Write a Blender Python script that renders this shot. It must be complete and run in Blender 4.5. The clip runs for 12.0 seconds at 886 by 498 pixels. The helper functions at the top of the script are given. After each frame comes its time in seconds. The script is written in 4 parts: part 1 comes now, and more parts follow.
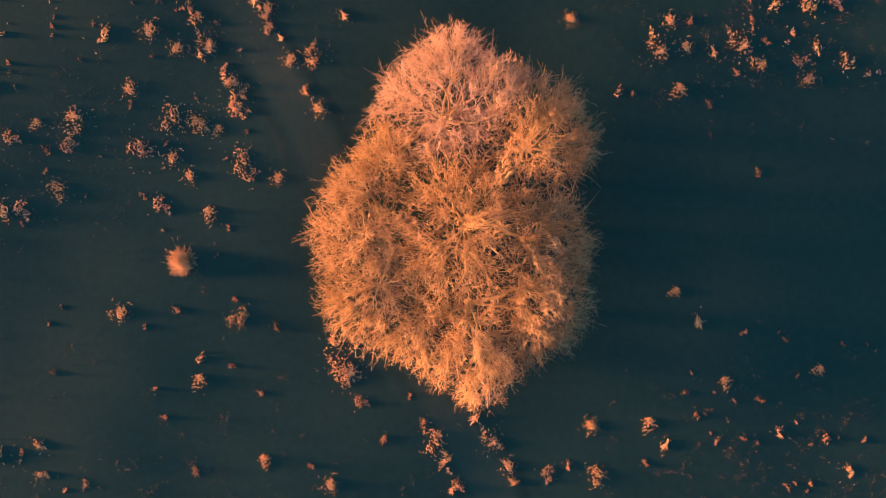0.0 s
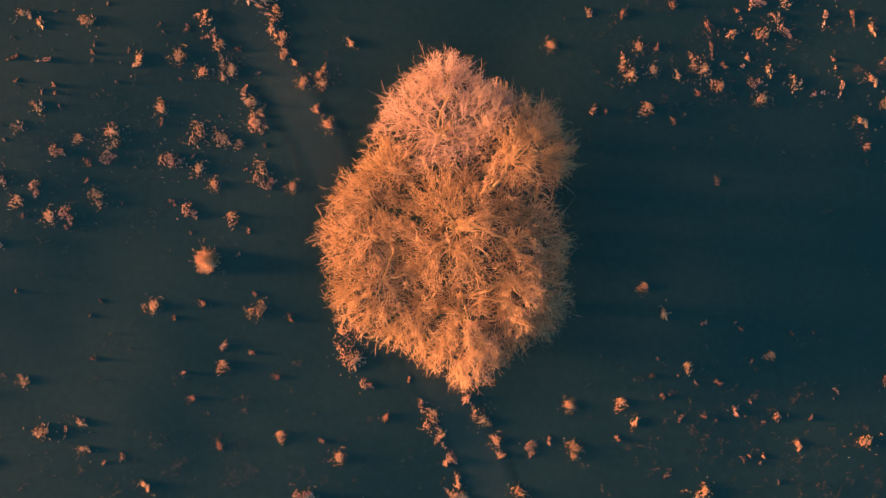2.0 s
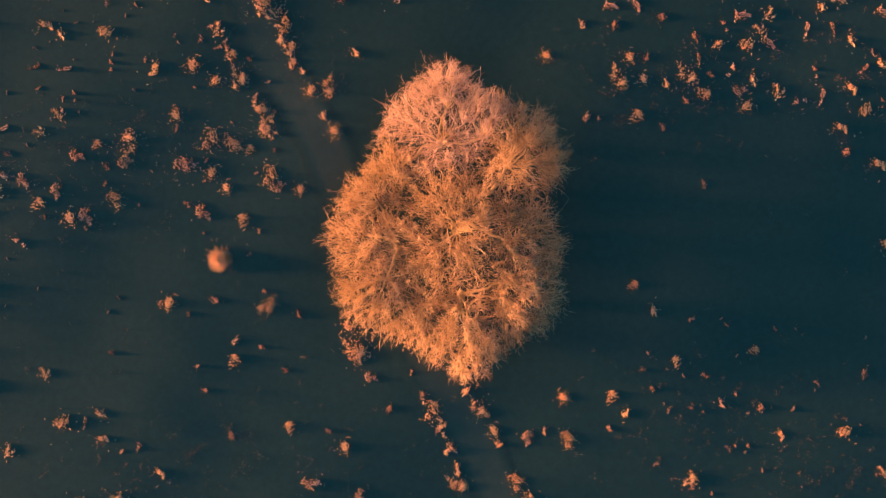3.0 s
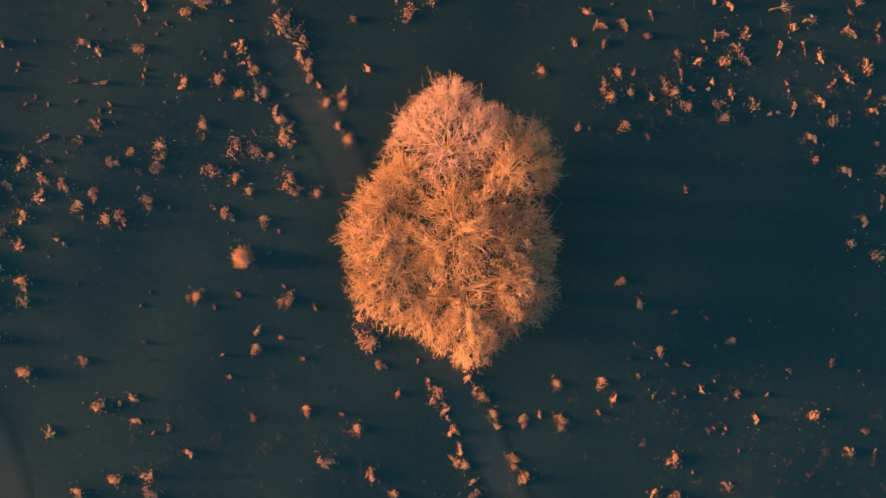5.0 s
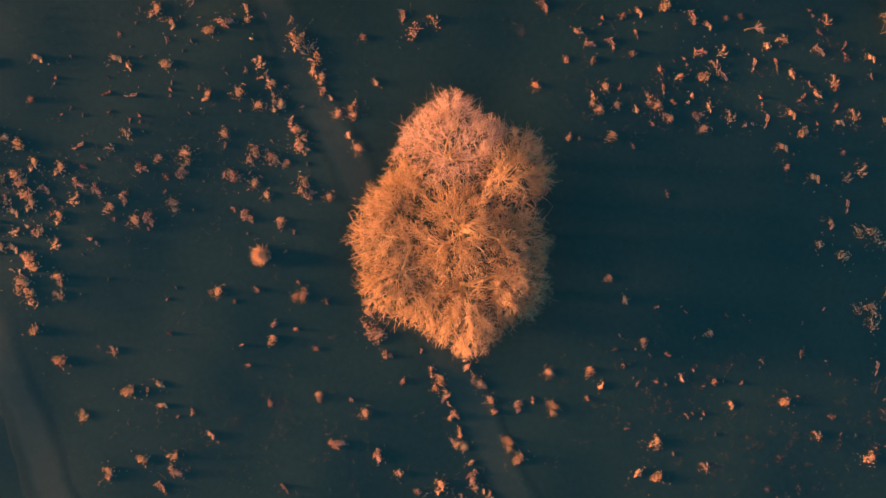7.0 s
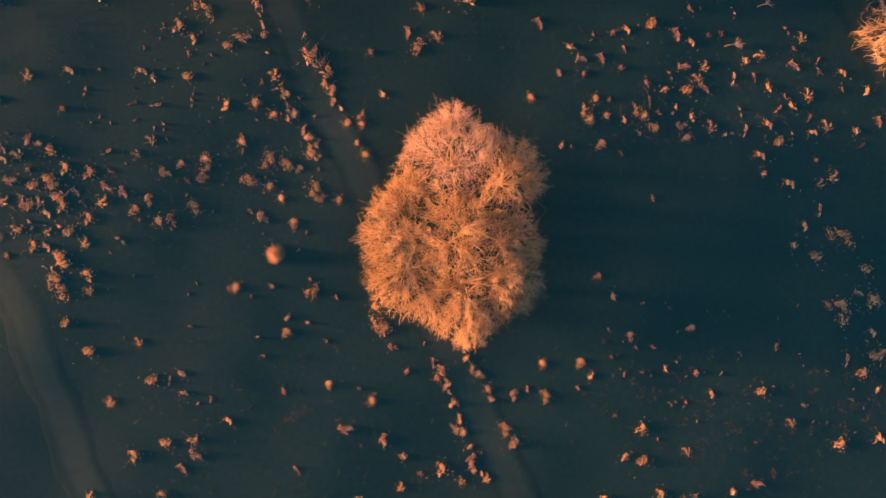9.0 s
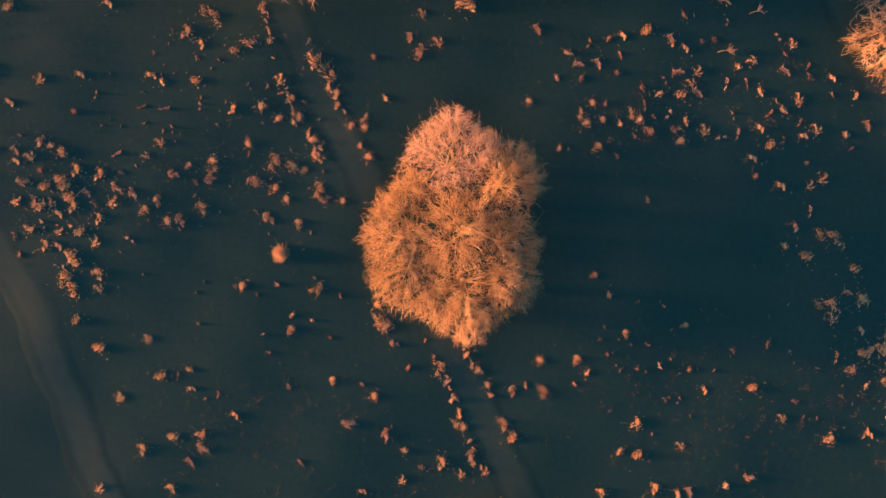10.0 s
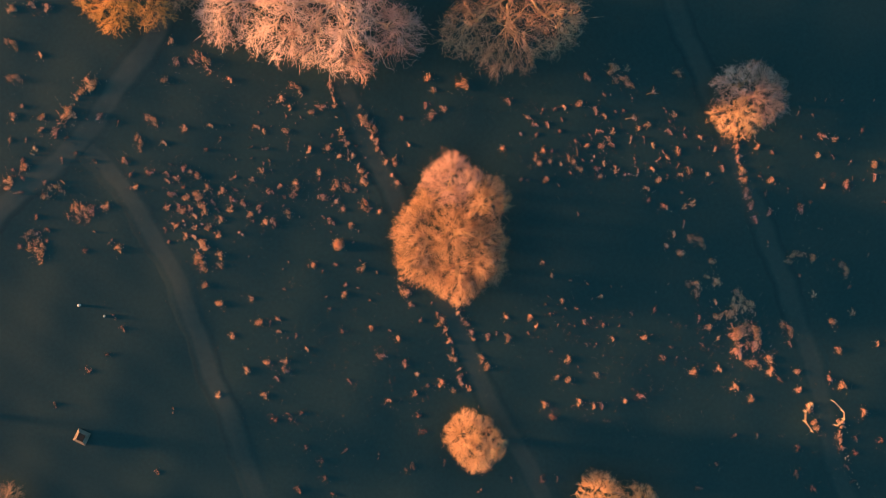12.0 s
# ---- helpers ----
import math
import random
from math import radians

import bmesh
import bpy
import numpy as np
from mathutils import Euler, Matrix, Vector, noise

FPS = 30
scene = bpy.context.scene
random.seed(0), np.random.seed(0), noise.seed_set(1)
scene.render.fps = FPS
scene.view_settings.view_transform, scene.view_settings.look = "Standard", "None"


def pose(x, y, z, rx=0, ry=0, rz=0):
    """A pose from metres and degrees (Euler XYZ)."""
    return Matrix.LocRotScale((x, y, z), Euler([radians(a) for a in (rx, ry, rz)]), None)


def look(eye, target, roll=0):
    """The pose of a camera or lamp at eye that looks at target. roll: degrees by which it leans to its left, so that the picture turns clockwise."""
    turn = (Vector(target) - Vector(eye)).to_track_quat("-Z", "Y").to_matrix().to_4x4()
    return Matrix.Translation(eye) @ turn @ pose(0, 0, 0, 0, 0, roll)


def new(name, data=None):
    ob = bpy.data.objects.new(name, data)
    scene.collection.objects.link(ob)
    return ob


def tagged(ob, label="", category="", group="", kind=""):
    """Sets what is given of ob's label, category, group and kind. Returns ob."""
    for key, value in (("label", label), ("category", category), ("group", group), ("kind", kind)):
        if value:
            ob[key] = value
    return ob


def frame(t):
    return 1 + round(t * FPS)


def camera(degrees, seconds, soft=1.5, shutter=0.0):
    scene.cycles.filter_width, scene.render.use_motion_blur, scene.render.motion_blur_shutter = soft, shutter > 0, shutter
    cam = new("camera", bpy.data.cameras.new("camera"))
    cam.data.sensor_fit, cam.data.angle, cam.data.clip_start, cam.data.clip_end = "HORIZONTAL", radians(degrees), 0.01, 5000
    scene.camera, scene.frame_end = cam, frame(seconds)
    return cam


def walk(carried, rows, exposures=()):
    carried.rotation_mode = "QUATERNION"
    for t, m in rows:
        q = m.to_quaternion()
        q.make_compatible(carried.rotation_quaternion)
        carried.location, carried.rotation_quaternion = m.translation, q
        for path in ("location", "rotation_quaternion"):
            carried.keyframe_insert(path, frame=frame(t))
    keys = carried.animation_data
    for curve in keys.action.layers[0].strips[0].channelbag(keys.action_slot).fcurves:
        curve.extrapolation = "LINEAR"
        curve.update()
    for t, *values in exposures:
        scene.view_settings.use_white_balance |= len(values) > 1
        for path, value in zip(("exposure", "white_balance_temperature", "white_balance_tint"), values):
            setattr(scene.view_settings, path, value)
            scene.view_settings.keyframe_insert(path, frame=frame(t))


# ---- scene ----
cam = camera(65.0, 12.0, soft=0.8)
# seconds, eye x, eye y, height, turn about the plumb line; the camera looks straight down
PATH = [
    (0.0, 0.000, 0.000, 34.00, 0.00),
    (0.5, 0.068, 0.012, 35.07, -0.01),
    (1.0, 0.194, 0.018, 36.15, -0.02),
    (1.5, 0.264, 0.012, 37.30, -0.02),
    (2.0, 0.269, 0.007, 38.45, -0.03),
    (2.5, 0.258, 0.001, 39.50, -0.02),
    (3.0, 0.226, -0.006, 40.48, -0.01),
    (4.0, 0.100, -0.040, 42.38, 0.02),
    (5.0, -0.028, -0.072, 44.27, 0.06),
    (6.0, -0.093, -0.090, 46.25, 0.14),
    (7.0, -0.137, -0.110, 48.24, 0.21),
    (8.0, -0.195, -0.128, 50.15, 0.29),
    (9.0, -0.254, -0.144, 51.98, 0.38),
    (9.5, -0.277, -0.152, 52.72, 0.43),
    (10.0, -0.304, -0.161, 53.47, 0.47),
    (10.1, -0.310, -0.165, 53.65, 0.48),
    (10.2, -0.330, -0.175, 54.45, 0.52),
    (10.3, -0.360, -0.190, 55.75, 0.58),
    (10.5, -0.420, -0.251, 58.63, 0.71),
    (11.0, -0.430, -0.509, 67.67, 1.04),
    (11.5, -0.620, -0.737, 76.72, 1.37),
    (11.7, -0.560, -0.770, 79.80, 1.47),
    (12.0, -0.443, -0.796, 82.16, 1.56),
]
EXPOSURE, KELVIN, TINT = 3.28, 6500, 10
walk(cam, [(t, pose(x, y, h, 0, 0, turn)) for t, x, y, h, turn in PATH],
     [(0.0, EXPOSURE, KELVIN, TINT), (12.0, EXPOSURE, KELVIN, TINT)])

# ---- sky and sun: a very low sun in the west, a little north ----
SUN_ELEVATION, SUN_FROM = 1.65, (-1.0, 0.07)
sky = bpy.data.worlds.new("sky")
scene.world = sky
sky.use_nodes = True
nt = sky.node_tree
air = nt.nodes.new("ShaderNodeTexSky")
air.sky_type, air.sun_disc = "NISHITA", False
air.sun_elevation = radians(SUN_ELEVATION)
air.sun_rotation = math.atan2(SUN_FROM[0], SUN_FROM[1])
air.air_density, air.dust_density, air.ozone_density = 1.0, 0.5, 4.0
tone = nt.nodes.new("ShaderNodeMix")
tone.data_type, tone.blend_type = "RGBA", "MULTIPLY"
tone.inputs["Factor"].default_value = 1.0
tone.inputs["B"].default_value = (1.22, 1.05, 0.62, 1)
nt.links.new(air.outputs["Color"], tone.inputs["A"])
nt.links.new(tone.outputs["Result"], nt.nodes["Background"].inputs["Color"])
nt.nodes["Background"].inputs["Strength"].default_value = 0.139

lamp = bpy.data.lights.new("sun", "SUN")
lamp.energy, lamp.angle, lamp.color = 3.7, radians(5.0), (1.0, 0.43, 0.16)
sun = new("sun", lamp)
toward = Vector((SUN_FROM[0], SUN_FROM[1], math.hypot(*SUN_FROM) * math.tan(radians(SUN_ELEVATION))))
sun.matrix_world = look(toward.normalized() * 200, (0, 0, 0))

# ---- materials ----


def material(name, rough=0.9):
    m = bpy.data.materials.new(name)
    m.use_nodes = True
    b = m.node_tree.nodes["Principled BSDF"]
    b.inputs["Roughness"].default_value = rough
    b.inputs["Specular IOR Level"].default_value = 0.2
    return m, m.node_tree, b


def link(tree, a, out, b, inp):
    tree.links.new(a.outputs[out], b.inputs[inp])


def cloud(tree, scale, detail=4.0, rough=0.6, stretch=(1, 1, 1)):
    """Noise in the object's own metres."""
    co = tree.nodes.new("ShaderNodeTexCoord")
    mp = tree.nodes.new("ShaderNodeMapping")
    mp.inputs["Scale"].default_value = stretch
    n = tree.nodes.new("ShaderNodeTexNoise")
    n.inputs["Scale"].default_value, n.inputs["Detail"].default_value = scale, detail
    n.inputs["Roughness"].default_value = rough
    link(tree, co, "Object", mp, "Vector")
    link(tree, mp, "Vector", n, "Vector")
    return n


def ramp(tree, src, out, stops):
    r = tree.nodes.new("ShaderNodeValToRGB")
    r.color_ramp.elements[0].position, r.color_ramp.elements[1].position = stops[0][0], stops[-1][0]
    for pos, _ in stops[1:-1]:
        r.color_ramp.elements.new(pos)
    for e, (pos, col) in zip(r.color_ramp.elements, stops):
        e.color = (*col, 1)
    tree.links.new(src.outputs[out], r.inputs["Fac"])
    return r


def mixed(tree, a, b, kind="MIX", fac=0.5):
    m = tree.nodes.new("ShaderNodeMix")
    m.data_type, m.blend_type = "RGBA", kind
    m.inputs["Factor"].default_value = fac
    tree.links.new(a, m.inputs["A"])
    tree.links.new(b, m.inputs["B"])
    return m


def bumped(tree, shader, height, strength, distance):
    b = tree.nodes.new("ShaderNodeBump")
    b.inputs["Strength"].default_value, b.inputs["Distance"].default_value = strength, distance
    tree.links.new(height, b.inputs["Height"])
    tree.links.new(b.outputs["Normal"], shader.inputs["Normal"])


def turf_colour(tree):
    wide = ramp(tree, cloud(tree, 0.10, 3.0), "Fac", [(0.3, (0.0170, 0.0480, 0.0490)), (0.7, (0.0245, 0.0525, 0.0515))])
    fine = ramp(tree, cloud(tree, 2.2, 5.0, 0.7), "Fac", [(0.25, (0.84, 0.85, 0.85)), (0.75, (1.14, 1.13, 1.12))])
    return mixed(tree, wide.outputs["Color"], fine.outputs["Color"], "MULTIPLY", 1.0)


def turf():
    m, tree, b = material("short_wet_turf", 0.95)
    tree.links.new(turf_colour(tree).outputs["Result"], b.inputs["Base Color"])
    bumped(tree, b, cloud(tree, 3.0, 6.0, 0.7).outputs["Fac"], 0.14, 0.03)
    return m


def trodden():
    """Worn earth in the middle, turf at the edges: the blend follows how far each point lies from the path's middle."""
    m, tree, b = material("trodden_earth", 0.85)
    earth = ramp(tree, cloud(tree, 0.9, 5.0), "Fac", [(0.3, (0.052, 0.067, 0.060)), (0.7, (0.065, 0.080, 0.069))])
    worn = tree.nodes.new("ShaderNodeAttribute")
    worn.attribute_name = "wear"
    mix = mixed(tree, turf_colour(tree).outputs["Result"], earth.outputs["Color"])
    # the trodden edge frays into the turf
    frayed = tree.nodes.new("ShaderNodeMath")
    frayed.operation = "MULTIPLY_ADD"
    link(tree, cloud(tree, 1.6, 5.0, 0.7), "Fac", frayed, 0)
    frayed.inputs[1].default_value = 0.5
    tree.links.new(worn.outputs["Fac"], frayed.inputs[2])
    edge = tree.nodes.new("ShaderNodeMapRange")
    edge.inputs["From Min"].default_value, edge.inputs["From Max"].default_value = 0.25, 1.25
    link(tree, frayed, "Value", edge, "Value")
    link(tree, edge, "Result", mix, "Factor")
    # a darker tone along both edges
    margin = tree.nodes.new("ShaderNodeAttribute")
    margin.attribute_name = "margin"
    dark = ramp(tree, margin, "Fac", [(0.0, (1, 1, 1)), (1.0, (0.68, 0.78, 0.82))])
    mix = mixed(tree, mix.outputs["Result"], dark.outputs["Color"], "MULTIPLY", 1.0)
    tree.links.new(mix.outputs["Result"], b.inputs["Base Color"])
    bumped(tree, b, cloud(tree, 4.0, 5.0).outputs["Fac"], 0.2, 0.03)
    return m


def bark(name, dark, light, patch=0.5):
    """Twigs or blades: each one its own shade, in larger drifts of colour."""
    m, tree, b = material(name, 0.75)
    geo = tree.nodes.new("ShaderNodeNewGeometry")
    each = ramp(tree, geo, "Random Per Island", [(0.0, dark), (0.55, tuple(0.5 * p + 0.5 * q for p, q in zip(dark, light))), (1.0, light)])
    drift = ramp(tree, cloud(tree, patch, 3.0), "Fac", [(0.3, (0.75, 0.72, 0.66)), (0.7, (1.12, 1.12, 1.16))])
    mix = mixed(tree, each.outputs["Color"], drift.outputs["Color"], "MULTIPLY", 1.0)
    tree.links.new(mix.outputs["Result"], b.inputs["Base Color"])
    return m


def timber():
    m, tree, b = material("weathered_timber", 0.8)
    grain = cloud(tree, 6.0, 5.0, 0.6, (1, 1, 9))
    col = ramp(tree, grain, "Fac", [(0.25, (0.20, 0.15, 0.11)), (0.75, (0.38, 0.30, 0.22))])
    tree.links.new(col.outputs["Color"], b.inputs["Base Color"])
    bumped(tree, b, grain.outputs["Fac"], 0.4, 0.01)
    return m


TURF, EARTH, TIMBER = turf(), trodden(), timber()
LIMB = bark("grey_brown_bark", (0.20, 0.14, 0.08), (0.34, 0.23, 0.12), 1.5)
LIMB_PALE = bark("pale_grey_bark", (0.36, 0.26, 0.19), (0.60, 0.46, 0.36), 1.5)
LIMB_YELLOW = bark("lichened_bark", (0.42, 0.27, 0.13), (0.64, 0.44, 0.25), 1.5)
TWIG_ORANGE = bark("orange_brown_twigs", (0.30, 0.175, 0.10), (0.70, 0.44, 0.28), 0.45)
TWIG_ROSE = bark("rosy_twigs", (0.32, 0.195, 0.16), (0.74, 0.495, 0.42), 0.45)
TWIG_GOLD = bark("golden_twigs", (0.40, 0.22, 0.07), (0.70, 0.42, 0.15), 0.45)
TWIG_SILVER = bark("silvery_rose_twigs", (0.48, 0.35, 0.30), (0.90, 0.71, 0.63), 0.45)
TWIG_BROWN = bark("brown_twigs", (0.32, 0.18, 0.105), (0.82, 0.51, 0.33), 0.45)
TWIG_STRAW = bark("straw_orange_twigs", (0.42, 0.26, 0.14), (0.88, 0.58, 0.36), 0.45)
BOARDS = bark("faded_boards", (0.10, 0.085, 0.07), (0.26, 0.22, 0.18), 2.0)
ROOFING = bark("dark_boards", (0.020, 0.016, 0.014), (0.05, 0.036, 0.03), 2.0)
STRAW = bark("dry_straw", (0.50, 0.235, 0.135), (0.98, 0.61, 0.40), 0.8)
LITTER = bark("pale_dry_flecks", (0.12, 0.075, 0.06), (0.40, 0.25, 0.20), 0.8)
DULL_SEDGE = bark("dull_reddish_sedge", (0.15, 0.065, 0.05), (0.52, 0.28, 0.22), 0.8)
SEDGE = bark("faded_sedge", (0.24, 0.11, 0.09), (0.92, 0.55, 0.46), 0.8)

# ---- mesh helpers ----
rng = np.random.default_rng(7)


def mesh_from(name, verts, quads, mat, smooth=True):
    me = bpy.data.meshes.new(name)
    verts, quads = np.asarray(verts, np.float32), np.asarray(quads, np.int32)
    me.vertices.add(len(verts))
    me.vertices.foreach_set("co", verts.ravel())
    side = quads.shape[1]
    me.loops.add(quads.size)
    me.loops.foreach_set("vertex_index", quads.ravel())
    me.polygons.add(len(quads))
    me.polygons.foreach_set("loop_start", np.arange(0, quads.size, side, dtype=np.int32))
    me.polygons.foreach_set("use_smooth", np.full(len(quads), smooth))
    me.update(calc_edges=True)
    me.materials.append(mat)
    return me


def tubes(lines, radii, sides=3):
    """Tapered tubes along many lines at once: lines (n, k, 3), radii (n, k)."""
    lines, radii = np.asarray(lines, float), np.asarray(radii, float)
    n, k, _ = lines.shape
    t = np.gradient(lines, axis=1)
    t /= np.linalg.norm(t, axis=2, keepdims=True) + 1e-9
    u = np.cross(t, np.array([0.31, 0.52, 0.80]))
    u /= np.linalg.norm(u, axis=2, keepdims=True) + 1e-9
    v = np.cross(t, u)
    a = np.arange(sides) * 2 * np.pi / sides
    ring = lines[:, :, None] + radii[:, :, None, None] * (np.cos(a)[:, None] * u[:, :, None] + np.sin(a)[:, None] * v[:, :, None])
    at = np.arange(n * k * sides).reshape(n, k, sides)
    nxt = np.roll(at, -1, axis=2)
    quads = np.stack([at[:, :-1], nxt[:, :-1], nxt[:, 1:], at[:, 1:]], -1).reshape(-1, 4)
    return ring.reshape(-1, 3), quads


def joined(pieces):
    verts, quads, base = [], [], 0
    for v, q in pieces:
        verts.append(v)
        quads.append(q + base)
        base += len(v)
    return np.concatenate(verts), np.concatenate(quads)


def child(name, me, parent, label=""):
    ob = new(name, me)
    ob.parent = parent
    return tagged(ob, label)


def part(name, bm, mat, parent, label=""):
    me = bpy.data.meshes.new(name)
    bm.to_mesh(me)
    bm.free()
    me.materials.append(mat)
    return child(name, me, parent, label)


def block(bm, size, m, bevel=0.0):
    made = bmesh.ops.create_cube(bm, size=1.0, matrix=m @ Matrix.Diagonal((*size, 1)))
    if bevel:
        edges = list({e for v in made["verts"] for e in v.link_edges})
        bmesh.ops.bevel(bm, geom=edges, offset=bevel, segments=1, affect="EDGES")


def lie(x, y):
    """The height of the ground: a nearly level meadow with faint swells."""
    return (0.030 * np.sin(0.21 * x + 0.9) * np.cos(0.17 * y - 0.4) + 0.022 * np.sin(0.43 * x - 0.31 * y)
            + 0.012 * np.sin(0.83 * x + 0.56 * y + 1.7) * np.cos(0.61 * y))


# ---- the meadow: one sheet, fine under the camera and coarse to the horizon ----
def axis(near, step, far):
    mid = np.arange(-near, near + step / 2, step)
    out = near * 1.35 ** np.arange(1, 20)
    out = np.append(out[out < far], far)
    return np.concatenate([-out[::-1], mid, out])


gx, gy = np.meshgrid(axis(66, 0.6, 3000), axis(48, 0.6, 3000), indexing="ij")
fade = np.clip(1.6 - np.hypot(gx / 70, gy / 50) * 0.6, 0, 1)
gz = lie(gx, gy) * fade
at = np.arange(gx.size).reshape(gx.shape)
sheet = np.stack([at[:-1, :-1], at[1:, :-1], at[1:, 1:], at[:-1, 1:]], -1).reshape(-1, 4)
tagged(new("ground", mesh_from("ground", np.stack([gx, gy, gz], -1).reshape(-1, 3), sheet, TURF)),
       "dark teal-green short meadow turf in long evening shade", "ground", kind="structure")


# ---- trodden paths with low banks ----
def smooth_line(points, step=0.6):
    p = np.array(points, float)
    for _ in range(4):
        q = np.empty((2 * len(p), 2))
        q[0], q[-1] = p[0], p[-1]
        q[1:-1:2], q[2:-1:2] = 0.75 * p[:-1] + 0.25 * p[1:], 0.25 * p[:-1] + 0.75 * p[1:]
        p = q
    s = np.concatenate([[0], np.cumsum(np.hypot(*np.diff(p, axis=0).T))])
    grid = np.arange(0, s[-1], step)
    return np.stack([np.interp(grid, s, p[:, i]) for i in (0, 1)], 1)


def path(name, points, width, bank, label, lift=0.007, worn=1.0, fresh=False):
    line = smooth_line(points)
    t = np.gradient(line, axis=0)
    t /= np.linalg.norm(t, axis=1, keepdims=True)
    side = np.stack([t[:, 1], -t[:, 0]], 1)
    across = np.linspace(-1, 1, 25)
    s = np.arange(len(line))[:, None] * 0.6
    wob = 1 + 0.10 * np.sin(s * 0.7 + 2 * np.sign(across)) + 0.06 * np.sin(s * 1.9 + 5 * np.sign(across))
    off = across[None] * width * wob
    x, y = line[:, :1] + side[:, :1] * off, line[:, 1:] + side[:, 1:] * off
    r = np.abs(across)
    relief = bank * np.exp(-((r - 0.68) / 0.2) ** 2) - 0.35 * bank * np.clip(1 - (r / 0.55) ** 4, 0, 1)
    uneven = 0.75 + 0.5 * np.sin(s * 0.31 + np.sign(across)) * np.sin(s * 0.83)
    z = lie(x, y) + lift * (1 - r ** 2) - 0.003 + relief * uneven
    k = np.arange(x.size).reshape(x.shape)
    quads = np.stack([k[:-1, :-1], k[:-1, 1:], k[1:, 1:], k[1:, :-1]], -1).reshape(-1, 4)
    me = mesh_from(name, np.stack([x, y, z], -1).reshape(-1, 3), quads[:, ::-1], EARTH)
    wear = worn * np.clip(0.05 + (s if fresh else s.max()) / 26, 0, 1) * np.clip((0.57 - r) / 0.22, 0, 1) * np.clip(0.85 + 0.25 * np.sin(s * 0.5) * np.cos(s * 0.17 + across), 0, 1)
    margin = np.exp(-((r - 0.74) / 0.13) ** 2) * np.clip(3 * (1 - s / s.max()), 0, 1) * np.clip(0.6 + 0.5 * np.sin(s * 0.23 + 3 * np.sign(across)), 0, 1)
    for kind, value in (("wear", wear), ("margin", margin * np.ones_like(x))):
        me.attributes.new(kind, "FLOAT", "POINT").data.foreach_set("value", (value * np.ones_like(x)).astype(np.float32).ravel())
    return tagged(new(name, me), label, "path", kind="structure")


path("path_middle", [(-16.5, 27), (-13.7, 20.2), (-11.9, 16.7), (-10.4, 12.8), (-8.4, 8.9), (-6.2, 5.0), (-4.0, 0.6), (-1.8, -4.4), (0.2, -8.0),
                     (1.8, -10.7), (3.1, -13.1), (4.4, -16.6), (5.8, -19.3), (9.0, -24), (12.1, -29.1), (16, -38)], 2.0, 0.005,
     "worn brown earth path through the meadow past the willow", worn=0.55)
path("path_west", [(-19, -38), (-22.0, -29.4), (-25.2, -20.8), (-27.8, -15.7), (-29.1, -11.7), (-30.1, -9.3), (-31.5, -5.5), (-33.2, -2.5), (-35.5, 1.0), (-39.3, 6.9), (-43.0, 10.0)],
     1.9, 0.002, "worn brown earth path with low grassy banks", lift=0.016, worn=0.7, fresh=True)
path("path_northwest", [(-66, -12), (-56.8, -1.6), (-52.9, 2.4), (-48.3, 6.7), (-43.8, 10.4), (-40.6, 15.5), (-37.3, 20.3), (-34.1, 25.1), (-31, 34)],
     2.3, 0.002, "worn earth path forking below the trees", lift=0.010, worn=0.9)
path("path_east", [(21, 42), (24.1, 33.3), (26.6, 27.4), (29.4, 21.5), (32.3, 14.2), (35.5, 6.9), (38.7, -0.3), (41.5, -7.6), (44.4, -15.5), (45.3, -20), (46.5, -24.5), (48.8, -31), (52, -40)],
     2.0, 0.005, "worn earth path running between two short railings", worn=0.42)


